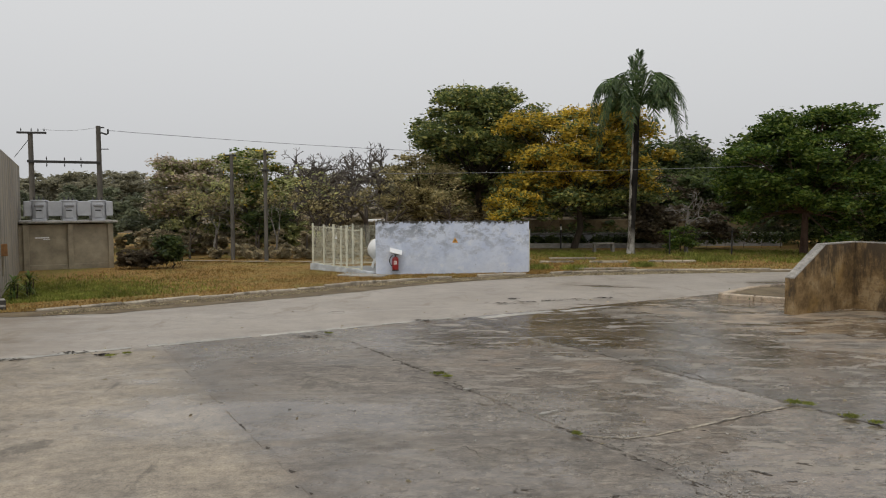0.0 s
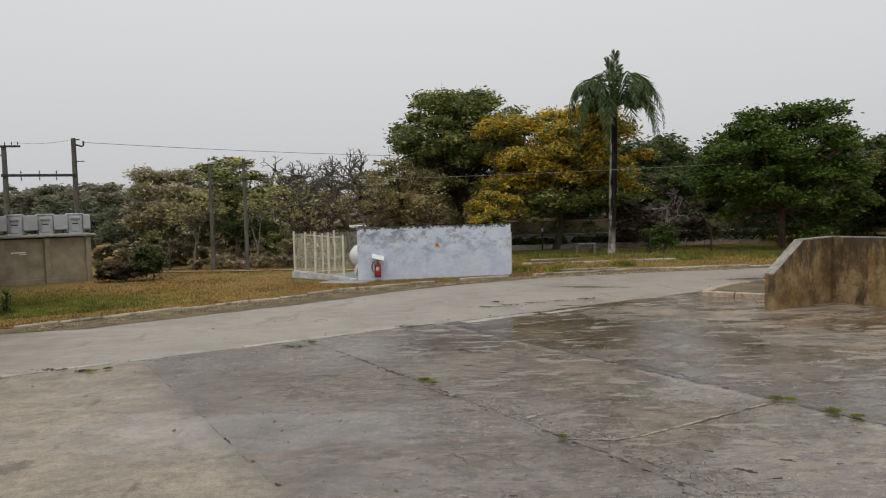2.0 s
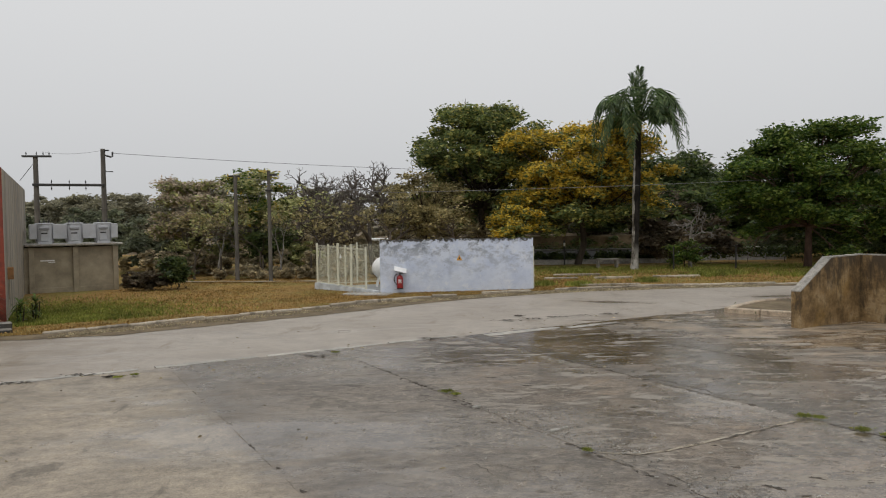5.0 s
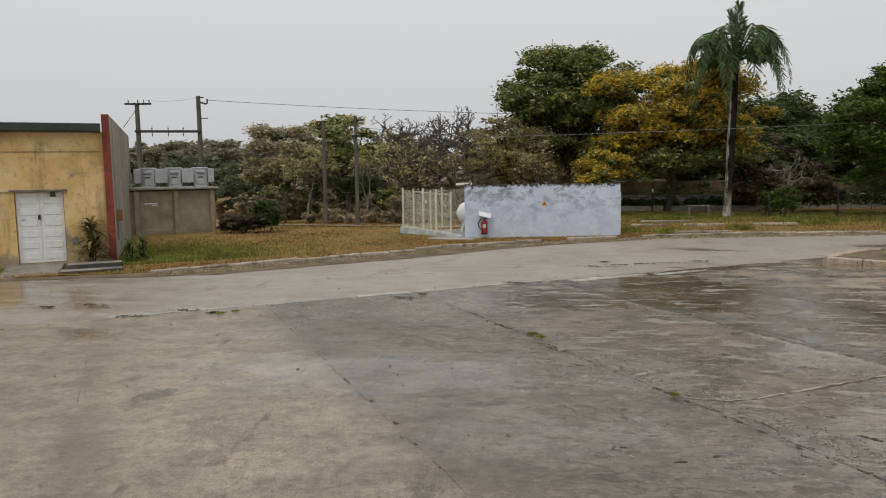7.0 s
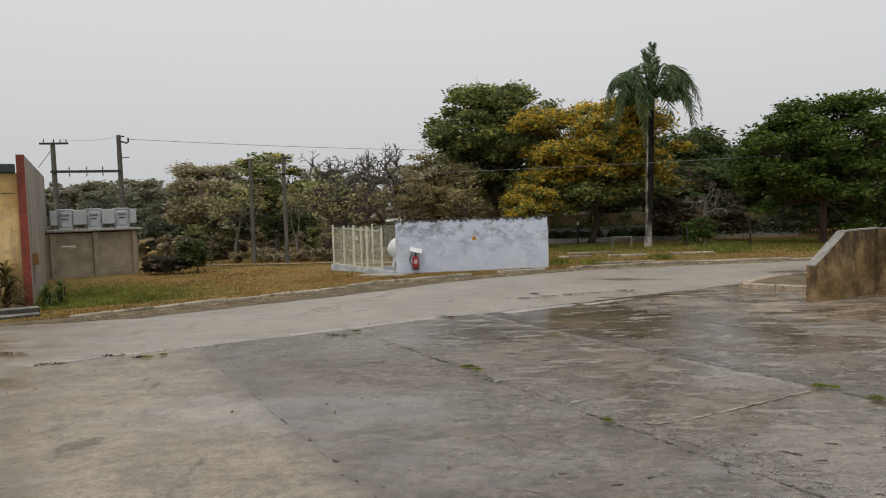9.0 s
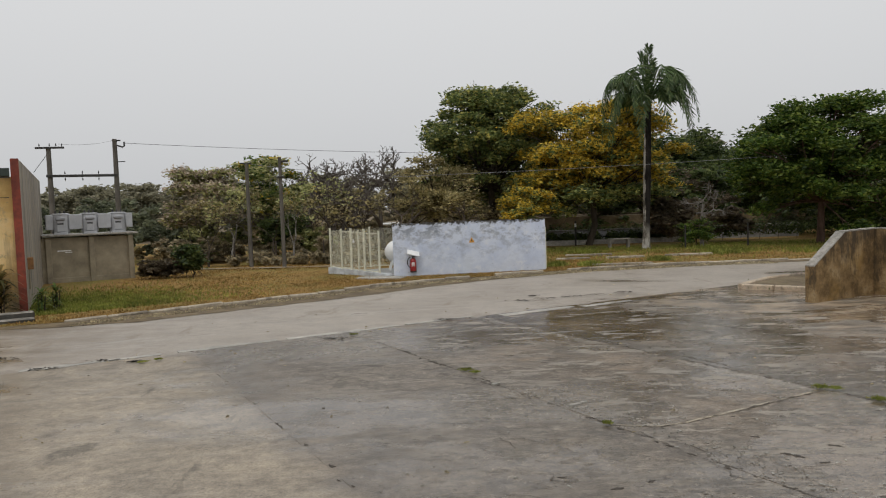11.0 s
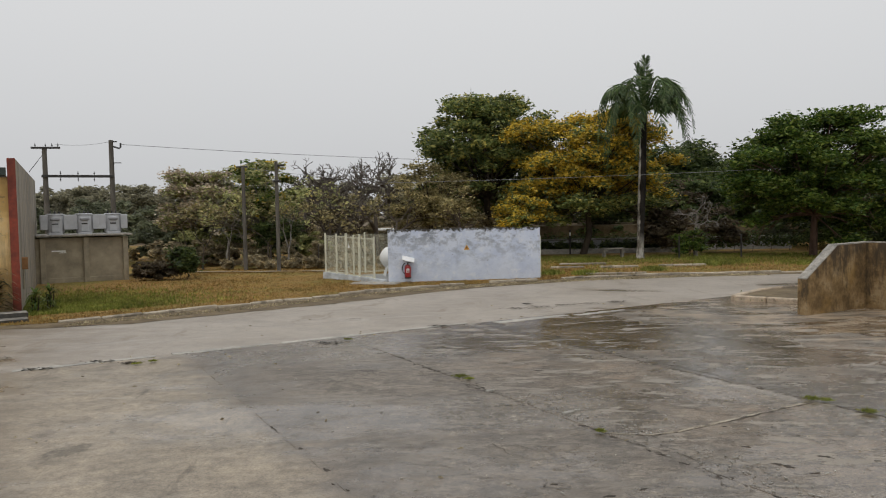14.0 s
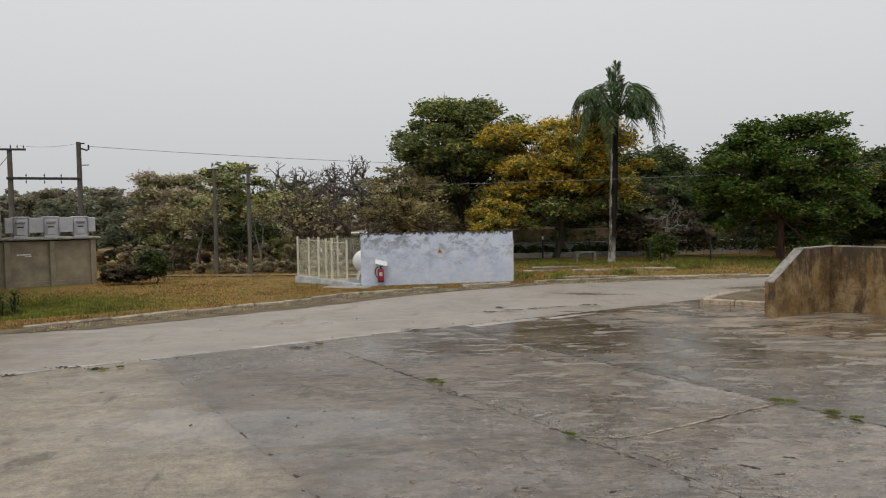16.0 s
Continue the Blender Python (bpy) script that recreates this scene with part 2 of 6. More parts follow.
def leafy(name, stops, gloss=0.45, through=0.42):
    """Leaves that differ one by one, and let some light through."""
    m = Mat(name, gloss, 0.0, 0.3)
    c = m.ramp(m.island, stops)
    big = m.noise(0.5, 3)
    c = m.mix(1.0, c, m.ramp(big, [(0.3, 0.7), (0.7, 1.2)]), 'MULTIPLY')
    c = m.mix(1.0, c, m.ramp(m.noise(2.2, 3), [(0.34, 0.62), (0.5, 1.0), (0.66, 1.4)]), 'MULTIPLY')
    m.colour(c)
    tr = m.t.nodes.new("ShaderNodeBsdfTranslucent")
    m.link(c, tr.inputs["Color"])
    mx = m.t.nodes.new("ShaderNodeMixShader")
    mx.inputs[0].default_value = through
    m.link(m.b.outputs[0], mx.inputs[1])
    m.link(tr.outputs[0], mx.inputs[2])
    m.link(mx.outputs[0], m.t.nodes["Material Output"].inputs["Surface"])
    return m.m


def plain(name, c, rough=0.6, metal=0.0, vary=0.25, scale=6.0, bump=0.15):
    """Paint, metal or plastic with dirt and small unevenness."""
    m = Mat(name, rough, metal)
    n = m.noise(scale, 5, 0.65)
    lo = tuple(x * (1 - vary) for x in c)
    hi = tuple(min(1, x * (1 + vary * 0.5)) for x in c)
    m.colour(m.ramp(n, [(0.3, lo), (0.7, hi)]))
    m.roughness(m.ramp(n, [(0.2, max(0.05, rough - 0.12)), (0.8, min(1, rough + 0.15))]))
    return m.bump(m.noise(scale * 8, 3), bump, 0.004).m


def road_mat():
    """Pale worn concrete, wet and earth-stained in front of the house."""
    m = Mat("road_concrete", 0.5, 0.0, 0.65)
    c = m.ramp(m.noise(0.38, 5, 0.6, m.scaled(1, 1, 1, 6), 0.5), [(0.38, (0.338, 0.294, 0.246)), (0.62, (0.398, 0.352, 0.3))])
    c, fine, grit, blot = worn(m, c, (0.338, 0.294, 0.246), (0.398, 0.352, 0.3), (0.26, 0.215, 0.16), 0.3, 6, 0.08, 0.4)
    sep = m.t.nodes.new("ShaderNodeSeparateXYZ")
    m.link(m.pos, sep.inputs[0])
    west = m.ramp(m.maths('MULTIPLY', m.maths('SUBTRACT', -5.5, sep.outputs["X"]), 0.12), [(0.0, 0.0), (0.6, 1.0)])
    earth = m.ramp(m.noise(0.7, 7, 0.7, m.scaled(0.6, 1.6, 1, -30), 0.4), [(0.44, 0.0), (0.56, 0.8)])
    c = m.mix(m.maths('MULTIPLY', west, earth), c, (0.2, 0.16, 0.115))
    return finish_concrete(m, c, fine, grit, blot, m.maths('SUBTRACT', m.maths('MULTIPLY', west, 0.16), 0.1))


APRON = apron_mat()
ROAD = road_mat()
KERB = concrete("kerb_concrete", (0.26, 0.22, 0.16), (0.46, 0.4, 0.31), (0.09, 0.07, 0.04), 0.9, 0.7)
MORTAR = concrete("pale_mortar", (0.3, 0.285, 0.255), (0.46, 0.44, 0.4), (0.2, 0.18, 0.15), 0.3, 0.7)
STEP = concrete("mossy_step", (0.035, 0.03, 0.022), (0.085, 0.075, 0.055), (0.02, 0.018, 0.012), 1.2, 0.6)
SLAB = concrete("slab_concrete", (0.2, 0.186, 0.16), (0.34, 0.318, 0.28), (0.08, 0.07, 0.055), 0.7, 0.62)


def soil_mat():
    m = Mat("soil", 0.9)
    n = m.noise(1.2, 6, 0.7)
    m.colour(m.ramp(n, [(0.38, (0.09, 0.065, 0.036)), (0.62, (0.2, 0.15, 0.085))]))
    return m.bump(m.noise(25, 4), 0.6, 0.03).m


def verge_mat():
    """Dry lawn: straw and brown patches, greener towards the house and along the far side."""
    m = Mat("dry_lawn", 0.9, 0.0, 0.2)
    a = m.noise(0.35, 5, 0.65)
    f = m.noise(14, 5, 0.75)
    straw = m.ramp(f, [(0.35, (0.15, 0.09, 0.026)), (0.5, (0.3, 0.185, 0.06)), (0.66, (0.4, 0.265, 0.1))])
    green = m.ramp(f, [(0.35, (0.1, 0.1, 0.024)), (0.65, (0.27, 0.25, 0.07))])
    m.colour(m.mix(m.ramp(a, [(0.46, 0.0), (0.6, 0.7)]), straw, green))
    return m.bump(f, 0.8, 0.05).m


SOIL, VERGE = soil_mat(), verge_mat()


def blue_wall_mat():
    m = Mat("flaking_blue_whitewash", 0.75)
    n = m.noise(1.6, 6, 0.65)
    c = m.ramp(n, [(0.4, (0.54, 0.6, 0.735)), (0.6, (0.65, 0.7, 0.805))])
    sep = m.t.nodes.new("ShaderNodeSeparateXYZ")
    m.link(m.pos, sep.inputs[0])
    # mould grows down from the coping
    high = m.ramp(m.maths('MULTIPLY', sep.outputs["Z"], 0.5), [(0.2, 0.1), (0.6, 0.42), (0.9, 0.9)])
    spots = m.noise(2.1, 8, 0.75, m.scaled(1, 1, 1.5), 0.2)
    c = m.mix(m.maths('MULTIPLY', m.ramp(spots, [(0.48, 0.0), (0.58, 0.9)]), high), c, (0.19, 0.205, 0.23))
    small = m.noise(4.0, 6, 0.66)
    c = m.mix(m.maths('MULTIPLY', m.ramp(small, [(0.57, 0.0), (0.68, 0.5)]), high), c, (0.12, 0.125, 0.13))
    rim = m.ramp(m.maths('MULTIPLY', sep.outputs["Z"], 0.5), [(0.9, 0.0), (1.0, 0.27)])
    c = m.mix(m.ramp(m.maths('ADD', m.noise(6, 7, 0.75), rim), [(0.65, 0.0), (0.72, 1.0)]), c, (0.045, 0.04, 0.032))
    c = m.mix(m.ramp(m.noise(3.5, 6, 0.7), [(0.56, 0.0), (0.64, 0.6)]), c, (0.74, 0.76, 0.8))
    m.colour(c)
    return m.bump(m.maths('ADD', m.noise(40, 4), n), 0.3, 0.01).m


def yellow_wall_mat():
    m = Mat("yellow_render", 0.8)
    n = m.noise(0.8, 7, 0.65)
    c = m.ramp(n, [(0.38, (0.54, 0.345, 0.12)), (0.5, (0.7, 0.475, 0.19)), (0.62, (0.76, 0.56, 0.28))])
    drip = m.noise(1.0, 7, 0.72, m.scaled(2.6, 2.6, 0.4), 0.2)
    c = m.mix(m.ramp(drip, [(0.52, 0.0), (0.64, 0.6)]), c, (0.25, 0.18, 0.09))
    sep = m.t.nodes.new("ShaderNodeSeparateXYZ")
    m.link(m.pos, sep.inputs[0])
    # grime climbs from the ground, most of it near the window
    grime = m.noise(1.1, 8, 0.72, None, 0.3)
    west = m.ramp(m.maths('MULTIPLY', m.maths('SUBTRACT', -13.5, sep.outputs["X"]), 0.2), [(0.1, 0.0), (0.6, 0.13)])
    low = m.ramp(m.maths('MULTIPLY', sep.outputs["Z"], 0.25), [(0.0, 0.16), (0.25, 0.06), (0.5, 0.0)])
    c = m.mix(m.ramp(m.maths('ADD', grime, m.maths('ADD', low, west)), [(0.56, 0.0), (0.68, 0.85)]), c, (0.27, 0.225, 0.155))
    c = m.mix(m.ramp(m.noise(5, 7, 0.74), [(0.57, 0.0), (0.64, 0.6)]), c, (0.3, 0.24, 0.15))
    c = m.mix(m.ramp(m.noise(2.2, 6, 0.7), [(0.58, 0.0), (0.66, 0.5)]), c, (0.68, 0.54, 0.3))
    m.colour(c)
    return m.bump(m.maths('ADD', m.noise(30, 4), n), 0.35, 0.012).m


def ramp_wall_mat():
    m = Mat("weathered_ochre_render", 0.75)
    n = m.noise(1.6, 7, 0.7)
    c = m.ramp(n, [(0.4, (0.2, 0.135, 0.06)), (0.5, (0.37, 0.26, 0.125)), (0.6, (0.52, 0.41, 0.25))])
    c = m.mix(m.ramp(m.noise(1.0, 4, 0.6), [(0.54, 0.0), (0.64, 0.5)]), c, (0.42, 0.27, 0.075))
    sep = m.t.nodes.new("ShaderNodeSeparateXYZ")
    m.link(m.pos, sep.inputs[0])
    high = m.ramp(m.maths('MULTIPLY', sep.outputs["Z"], 0.5), [(0.35, 0.0), (0.86, 0.16)])
    drip = m.noise(1.5, 8, 0.74, m.scaled(1.8, 1.8, 0.5), 0.15)
    c = m.mix(m.ramp(m.maths('ADD', drip, high), [(0.52, 0.0), (0.64, 0.92)]), c, (0.07, 0.05, 0.028))
    c = m.mix(m.ramp(m.noise(3.4, 8, 0.78, m.scaled(1.3, 1.3, 0.7), 0.1), [(0.62, 0.0), (0.7, 0.4)]), c, (0.5, 0.46, 0.38))
    c = m.mix(m.ramp(m.noise(9, 6, 0.75), [(0.38, 0.4), (0.48, 0.0)]), c, (0.09, 0.065, 0.035))
    m.colour(m.mix(1.0, c, (0.7, 0.64, 0.56), 'MULTIPLY'))
    return m.bump(m.maths('ADD', m.noise(25, 5), n), 0.5, 0.015).m


def streaky(name, a, b):
    """Render with darker and lighter vertical streaks down it."""
    m = Mat(name, 0.75)
    n = m.noise(1.0, 7, 0.7, m.scaled(2.4, 2.4, 0.16), 0.1)
    c = m.ramp(n, [(0.4, a), (0.6, b)])
    c = m.mix(m.ramp(m.noise(2.5, 6, 0.7), [(0.5, 0.0), (0.62, 0.5)]), c, (0.4, 0.33, 0.2))
    m.colour(c)
    return m.bump(m.noise(30, 4), 0.3, 0.01).m


def bark_mat(name, a, b, scale=4.0):
    m = Mat(name, 0.9, 0.0, 0.2)
    n = m.noise(scale, 6, 0.7, m.scaled(1, 1, 0.3))
    m.colour(m.ramp(n, [(0.3, a), (0.7, b)]))
    return m.bump(n, 0.6, 0.03).m


BLUE, YELLOW, OCHRE = blue_wall_mat(), yellow_wall_mat(), ramp_wall_mat()
BARK = bark_mat("dark_bark", (0.03, 0.024, 0.018), (0.1, 0.08, 0.06))
BARK_PALE = bark_mat("pale_dry_bark", (0.13, 0.115, 0.1), (0.3, 0.28, 0.25))
BARK_TWIG = bark_mat("dark_twigs", (0.08, 0.068, 0.058), (0.18, 0.155, 0.13))
BARK_PEEL = bark_mat("peeling_reddish_bark", (0.05, 0.03, 0.022), (0.2, 0.13, 0.1), 2.5)
BARK_BROWN = bark_mat("brown_dry_bark", (0.07, 0.055, 0.045), (0.17, 0.14, 0.12))
WHITE_PAINT = plain("white_paint", (0.8, 0.8, 0.78), 0.45, 0, 0.12)
CREAM_PAINT = plain("cream_fence_paint", (0.7, 0.68, 0.54), 0.5, 0, 0.2)
RED_PAINT = plain("red_oxide_paint", (0.27, 0.05, 0.025), 0.6, 0, 0.55, 4.0)
EXT_RED = plain("extinguisher_red", (0.3, 0.016, 0.016), 0.3, 0, 0.2)
BLACK = plain("black_rubber", (0.02, 0.02, 0.02), 0.55, 0, 0.3)
GREEN_SHEET = plain("dark_green_sheet", (0.028, 0.042, 0.034), 0.45, 0, 0.4, 3.0)
GREY_WALL = streaky("streaked_grey_render", (0.15, 0.137, 0.12), (0.36, 0.325, 0.275))
SHED_WALL = plain("stained_cement_render", (0.34, 0.29, 0.205), 0.85, 0, 0.42, 1.6)
STEEL = plain("grey_transformer_paint", (0.46, 0.47, 0.49), 0.4, 0.0, 0.15, 3.0)
STEEL_DARK = plain("weathered_grey_paint", (0.27, 0.275, 0.285), 0.45, 0.0, 0.25, 3.0)
DARK_STEEL = plain("dark_steel", (0.05, 0.048, 0.045), 0.55, 0.4, 0.4)
POLE = bark_mat("weathered_pole", (0.075, 0.068, 0.058), (0.17, 0.157, 0.137))
GREY_PLASTER = plain("bare_grey_plaster", (0.235, 0.205, 0.16), 0.85, 0, 0.45, 4.0)
ORANGE = plain("warning_orange", (0.68, 0.33, 0.04), 0.5, 0, 0.1)
DARK_GLASS = plain("dark_grille", (0.03, 0.032, 0.035), 0.35, 0, 0.3)


# ---- mesh helpers ----
class Shape:
    """Vertices and faces gathered into one mesh."""

    def __init__(self):
        self.v, self.f = [], []

    def add(self, verts, faces):
        k = len(self.v)
        self.v += [tuple(p) for p in verts]
        self.f += [tuple(i + k for i in f) for f in faces]
        return self

    def box(self, c, size, turn=0.0, bevel=0.0, m=None):
        """A box with chamfered edges."""
        hx, hy, hz = (s / 2 for s in size)
        b = min(bevel, hx * 0.9, hy * 0.9, hz * 0.9)
        mat = m if m is not None else pose(*c, 0, 0, turn)
        sgn = [(x, y, z) for x in (-1, 1) for y in (-1, 1) for z in (-1, 1)]
        if b <= 0:
            vs = [mat @ Vector((x * hx, y * hy, z * hz)) for x, y, z in sgn]
            return self.add(vs, [(0, 1, 3, 2), (4, 6, 7, 5), (0, 4, 5, 1), (2, 3, 7, 6), (0, 2, 6, 4), (1, 5, 7, 3)])
        vs = []
        for x, y, z in sgn:
            vs += [mat @ Vector((x * hx, y * (hy - b), z * (hz - b))), mat @ Vector((x * (hx - b), y * hy, z * (hz - b))),
                   mat @ Vector((x * (hx - b), y * (hy - b), z * hz))]
        quad = [(0, 1, 3, 2), (4, 6, 7, 5), (0, 4, 5, 1), (2, 3, 7, 6), (0, 2, 6, 4), (1, 5, 7, 3)]
        axis = (0, 0, 1, 1, 2, 2)
        faces = [tuple(i * 3 + a for i in q) for q, a in zip(quad, axis)]
        for i in range(8):
            for bit, a1, a2 in ((1, 0, 1), (2, 0, 2), (4, 1, 2)):
                j = i ^ bit
                if j > i:
                    faces.append((i * 3 + a1, j * 3 + a1, j * 3 + a2, i * 3 + a2))
        faces += [(i * 3, i * 3 + 1, i * 3 + 2) for i in range(8)]
        return self.add(vs, faces)

    def tube(self, pts, radii, n=8, caps=True):
        """A tapering tube along a line of points."""
        pts = [Vector(p) for p in pts]
        k = len(self.v)
        for i, p in enumerate(pts):
            d = (pts[min(i + 1, len(pts) - 1)] - pts[max(i - 1, 0)]).normalized()
            a = d.orthogonal().normalized() if abs(d.z) < 0.9 else Vector((1, 0, 0)).cross(d).normalized()
            b = d.cross(a)
            r = radii[i] if isinstance(radii, (list, tuple)) else radii
            self.v += [tuple(p + r * (math.cos(t) * a + math.sin(t) * b)) for t in (2 * math.pi * j / n for j in range(n))]
        for i in range(len(pts) - 1):
            for j in range(n):
                self.f.append((k + i * n + j, k + i * n + (j + 1) % n, k + (i + 1) * n + (j + 1) % n, k + (i + 1) * n + j))
        if caps:
            self.f.append(tuple(k + j for j in reversed(range(n))))
            self.f.append(tuple(k + (len(pts) - 1) * n + j for j in range(n)))
        return self

    def prism(self, poly, z0, z1):
        """An upright block over a plan outline, given anticlockwise; z1 may be one height or one for each corner."""
        n = len(poly)
        tops = z1 if isinstance(z1, (list, tuple)) else [z1] * n
        vs = [(x, y, z0) for x, y in poly] + [(x, y, t) for (x, y), t in zip(poly, tops)]
        fs = [tuple(range(n, 2 * n)), tuple(reversed(range(n)))]
        fs += [(i, (i + 1) % n, n + (i + 1) % n, n + i) for i in range(n)]
        return self.add(vs, fs)

    def mesh(self, name, material, smooth=False):
        me = bpy.data.meshes.new(name)
        me.from_pydata(self.v, [], self.f)
        bm = bmesh.new()
        bm.from_mesh(me)
        bmesh.ops.recalc_face_normals(bm, faces=bm.faces)
        bm.to_mesh(me)
        bm.free()
        me.materials.append(material)
        if smooth:
            me.shade_smooth()
            me.set_sharp_from_angle(angle=radians(40))
        return me


def part(name, shape, material, parent=None, label="", smooth=False):
    ob = new(name, shape.mesh(name, material, smooth))
    ob.parent = parent
    return tagged(ob, label)


def thing(name, label, category, at=(0, 0, 0), turn=0.0, group="", kind=""):
    """An empty at the base of a thing, which its parts hang on."""
    ob = new(name)
    ob.empty_display_size = 0.2
    ob.matrix_basis = pose(*at, 0, 0, turn)
    return tagged(ob, label, category, group, kind)


def cards(name, quads, material, parent=None):
    """Many small four-cornered leaves, (n, 4, 3), as one mesh."""
    q = np.asarray(quads, dtype=np.float32)
    n = len(q)
    me = bpy.data.meshes.new(name)
    me.vertices.add(4 * n)
    me.vertices.foreach_set("co", q.reshape(-1))
    me.loops.add(4 * n)
    me.loops.foreach_set("vertex_index", np.arange(4 * n, dtype=np.int32))
    me.polygons.add(n)
    me.polygons.foreach_set("loop_start", np.arange(0, 4 * n, 4, dtype=np.int32))
    me.polygons.foreach_set("loop_total", np.full(n, 4, dtype=np.int32))
    me.update(calc_edges=True)
    me.materials.append(material)
    ob = new(name, me)
    ob.parent = parent
    return ob


def leaves(rng, centres, radii, n, size, flat=0.35, hollow=0.55, spray=0):
    """n leaf shapes round the centres of clumps: folded-out rhombs, mostly near each clump's outside.
    spray: leaves to a twig, which then hang together in flat tufts with gaps between them."""
    centres, radii = np.asarray(centres, float), np.asarray(radii, float)
    n = max(1, n // spray) if spray else n
    w = radii.prod(axis=1) ** (2 / 3)
    pick = rng.choice(len(centres), n, p=w / w.sum())
    d = rng.normal(size=(n, 3))
    d /= np.linalg.norm(d, axis=1)[:, None]
    d[:, 2] = np.where(d[:, 2] < -0.35, -d[:, 2] * 0.6, d[:, 2])
    r = hollow + (1 - hollow) * rng.random(n) ** 0.6
    r *= 1 + 0.16 * rng.normal(size=n)
    p = centres[pick] + d * r[:, None] * radii[pick]
    if spray:
        p = np.repeat(p, spray, axis=0)
        n = len(p)
        p = p + rng.normal(size=(n, 3)) * (size * 1.9, size * 1.9, size * 0.8)
    a = rng.normal(size=(n, 3))
    a[:, 2] *= flat
    a /= np.linalg.norm(a, axis=1)[:, None]
    b = np.cross(a, rng.normal(size=(n, 3)))
    b[:, 2] *= 0.7
    b /= np.linalg.norm(b, axis=1)[:, None] + 1e-9
    s = size * (0.6 + 0.8 * rng.random(n))[:, None]
    a, b = a * s, b * s * 0.5
    return np.stack([p - a, p + b * 0.9 - a * 0.1, p + a, p - b * 0.9 + a * 0.1], axis=1)


# ---- the ground ----
EV, EU = Vector((0.864, 0.503)), Vector((0.503, -0.864))  # across the slabs, and along them towards the eye
ROAD_U = -14.55
rng = np.random.default_rng(7)


def plan(v, u):
    p = EV * v + EU * u
    return (p.x, p.y)


def rough_line(a, b, step=0.22, off=0.018):
    """Points from a to b (b left out), a little off the straight line, as a worn edge is."""
    a, b = Vector(a), Vector(b)
    n = max(1, int((b - a).length / step))
    side = (b - a).normalized().orthogonal()
    return [tuple(a.lerp(b, i / n) + (side * float(rng.normal(0, off)) if i else Vector((0, 0)))) for i in range(n)]


def outline(corners, off=0.018):
    pts = []
    for a, b in zip(corners, corners[1:] + corners[:1]):
        pts += rough_line(a, b, off=off)
    return pts


g = Shape().add([(-1800, -1800, -0.1), (1800, -1800, -0.1), (1800, 1800, -0.1), (-1800, 1800, -0.1)], [(0, 1, 2, 3)])
tagged(part("ground", g, SOIL), "bare brown earth under trees and paving", "ground", kind="structure")

K = [(-40, -0.9), (-30, 6.1), (-14.2, 16.3), (-11.2, 17.3), (-10.0, 17.4), (-8.0, 18.05), (-6.35, 19.25), (-4.24, 20.9), (-2.1, 22.75), (-0.3, 24.45), (1.76, 25.75), (3.93, 26.85), (5.5, 27.5), (9.6, 28.1), (13, 28.4), (40, 28.0)]
KB = [(-40, -0.6), (-30, 6.4), (-20, 12.9), (-13.92, 16.65), (-10.13, 17.9), (-7.96, 19.5), (-6.1, 21.0), (-4.47, 22.3), (-3.0, 23.75), (-1.09, 25.25), (1.2, 26.35), (3.1, 27.2), (5.2, 27.95), (9.6, 28.75), (20, 29.1), (40, 28.7)]  # the kerb
edge0, edge1 = plan(-44, ROAD_U), plan(21, ROAD_U)
road = Shape().prism([edge0] + rough_line(edge0, edge1, 0.3, 0.03)[1:] + [edge1, (45, 20.5), (45, 27.0)] + K[::-1], -0.1, -0.008)
tagged(part("road", road, ROAD), "pale wet concrete road with worn edges", "road", kind="structure")

# lawn sheet beyond the kerb, slightly uneven
cols = []
for a, b in zip(KB, KB[1:]):
    n = max(2, int(math.dist(a, b) / 0.8))
    cols += [(a[0] + (b[0] - a[0]) * i / n, a[1] + (b[1] - a[1]) * i / n) for i in range(n)]
cols.append(KB[-1])
lawn, depth = Shape(), 34
vs = []
for x, y in cols:
    for j in range(depth):
        yy = y + 0.1 + (62 - y) * (j / (depth - 1)) ** 1.5
        h = 0.025 + 0.03 * noise.noise((x * 0.4, yy * 0.4, 0)) * min(1, j / 4) + 0.02 * noise.noise((x * 1.7, yy * 1.7, 3))
        h += 0.25 * max(0.0, min(1.0, (yy - 40) / 12))
        vs.append((x - (0.55 * (yy - y) if x < -13.9 else 0), yy, h))
fs = [(i * depth + j, (i + 1) * depth + j, (i + 1) * depth + j + 1, i * depth + j + 1) for i in range(len(cols) - 1) for j in range(depth - 1)]
lawn.add(vs, fs)
tagged(part("lawn", lawn, VERGE, smooth=True), "dry straw-coloured lawn with greener patches behind the kerb", "lawn", kind="structure")


# ---- kerb stones along the road's far side ----
def along(line, start, stop, step):
    """Points and headings at even steps along a line of plan points."""
    out, done = [], 0.0
    for a, b in zip(line, line[1:]):
        a, b = Vector(a), Vector(b)
        length = (b - a).length
        t = (step - (done - start) % step) % step if done >= start else start - done
        while t < length and done + t <= stop:
            p = a.lerp(b, t / length)
            out.append((p.x, p.y, math.degrees(math.atan2(b.y - a.y, b.x - a.x))))
            t += step
        done += length
    return out


# ---- the blue wall with its gas store ----
WD = Vector((5.7, 0.8)).normalized()
WN = Vector((-WD.y, WD.x))
W0 = Vector((-2.48, 27.2))
wall_turn = math.degrees(math.atan2(WD.y, WD.x))


def on_wall(s, back=0.0, z=0.0):
    p = W0 + WD * s + WN * back
    return Vector((p.x, p.y, z))


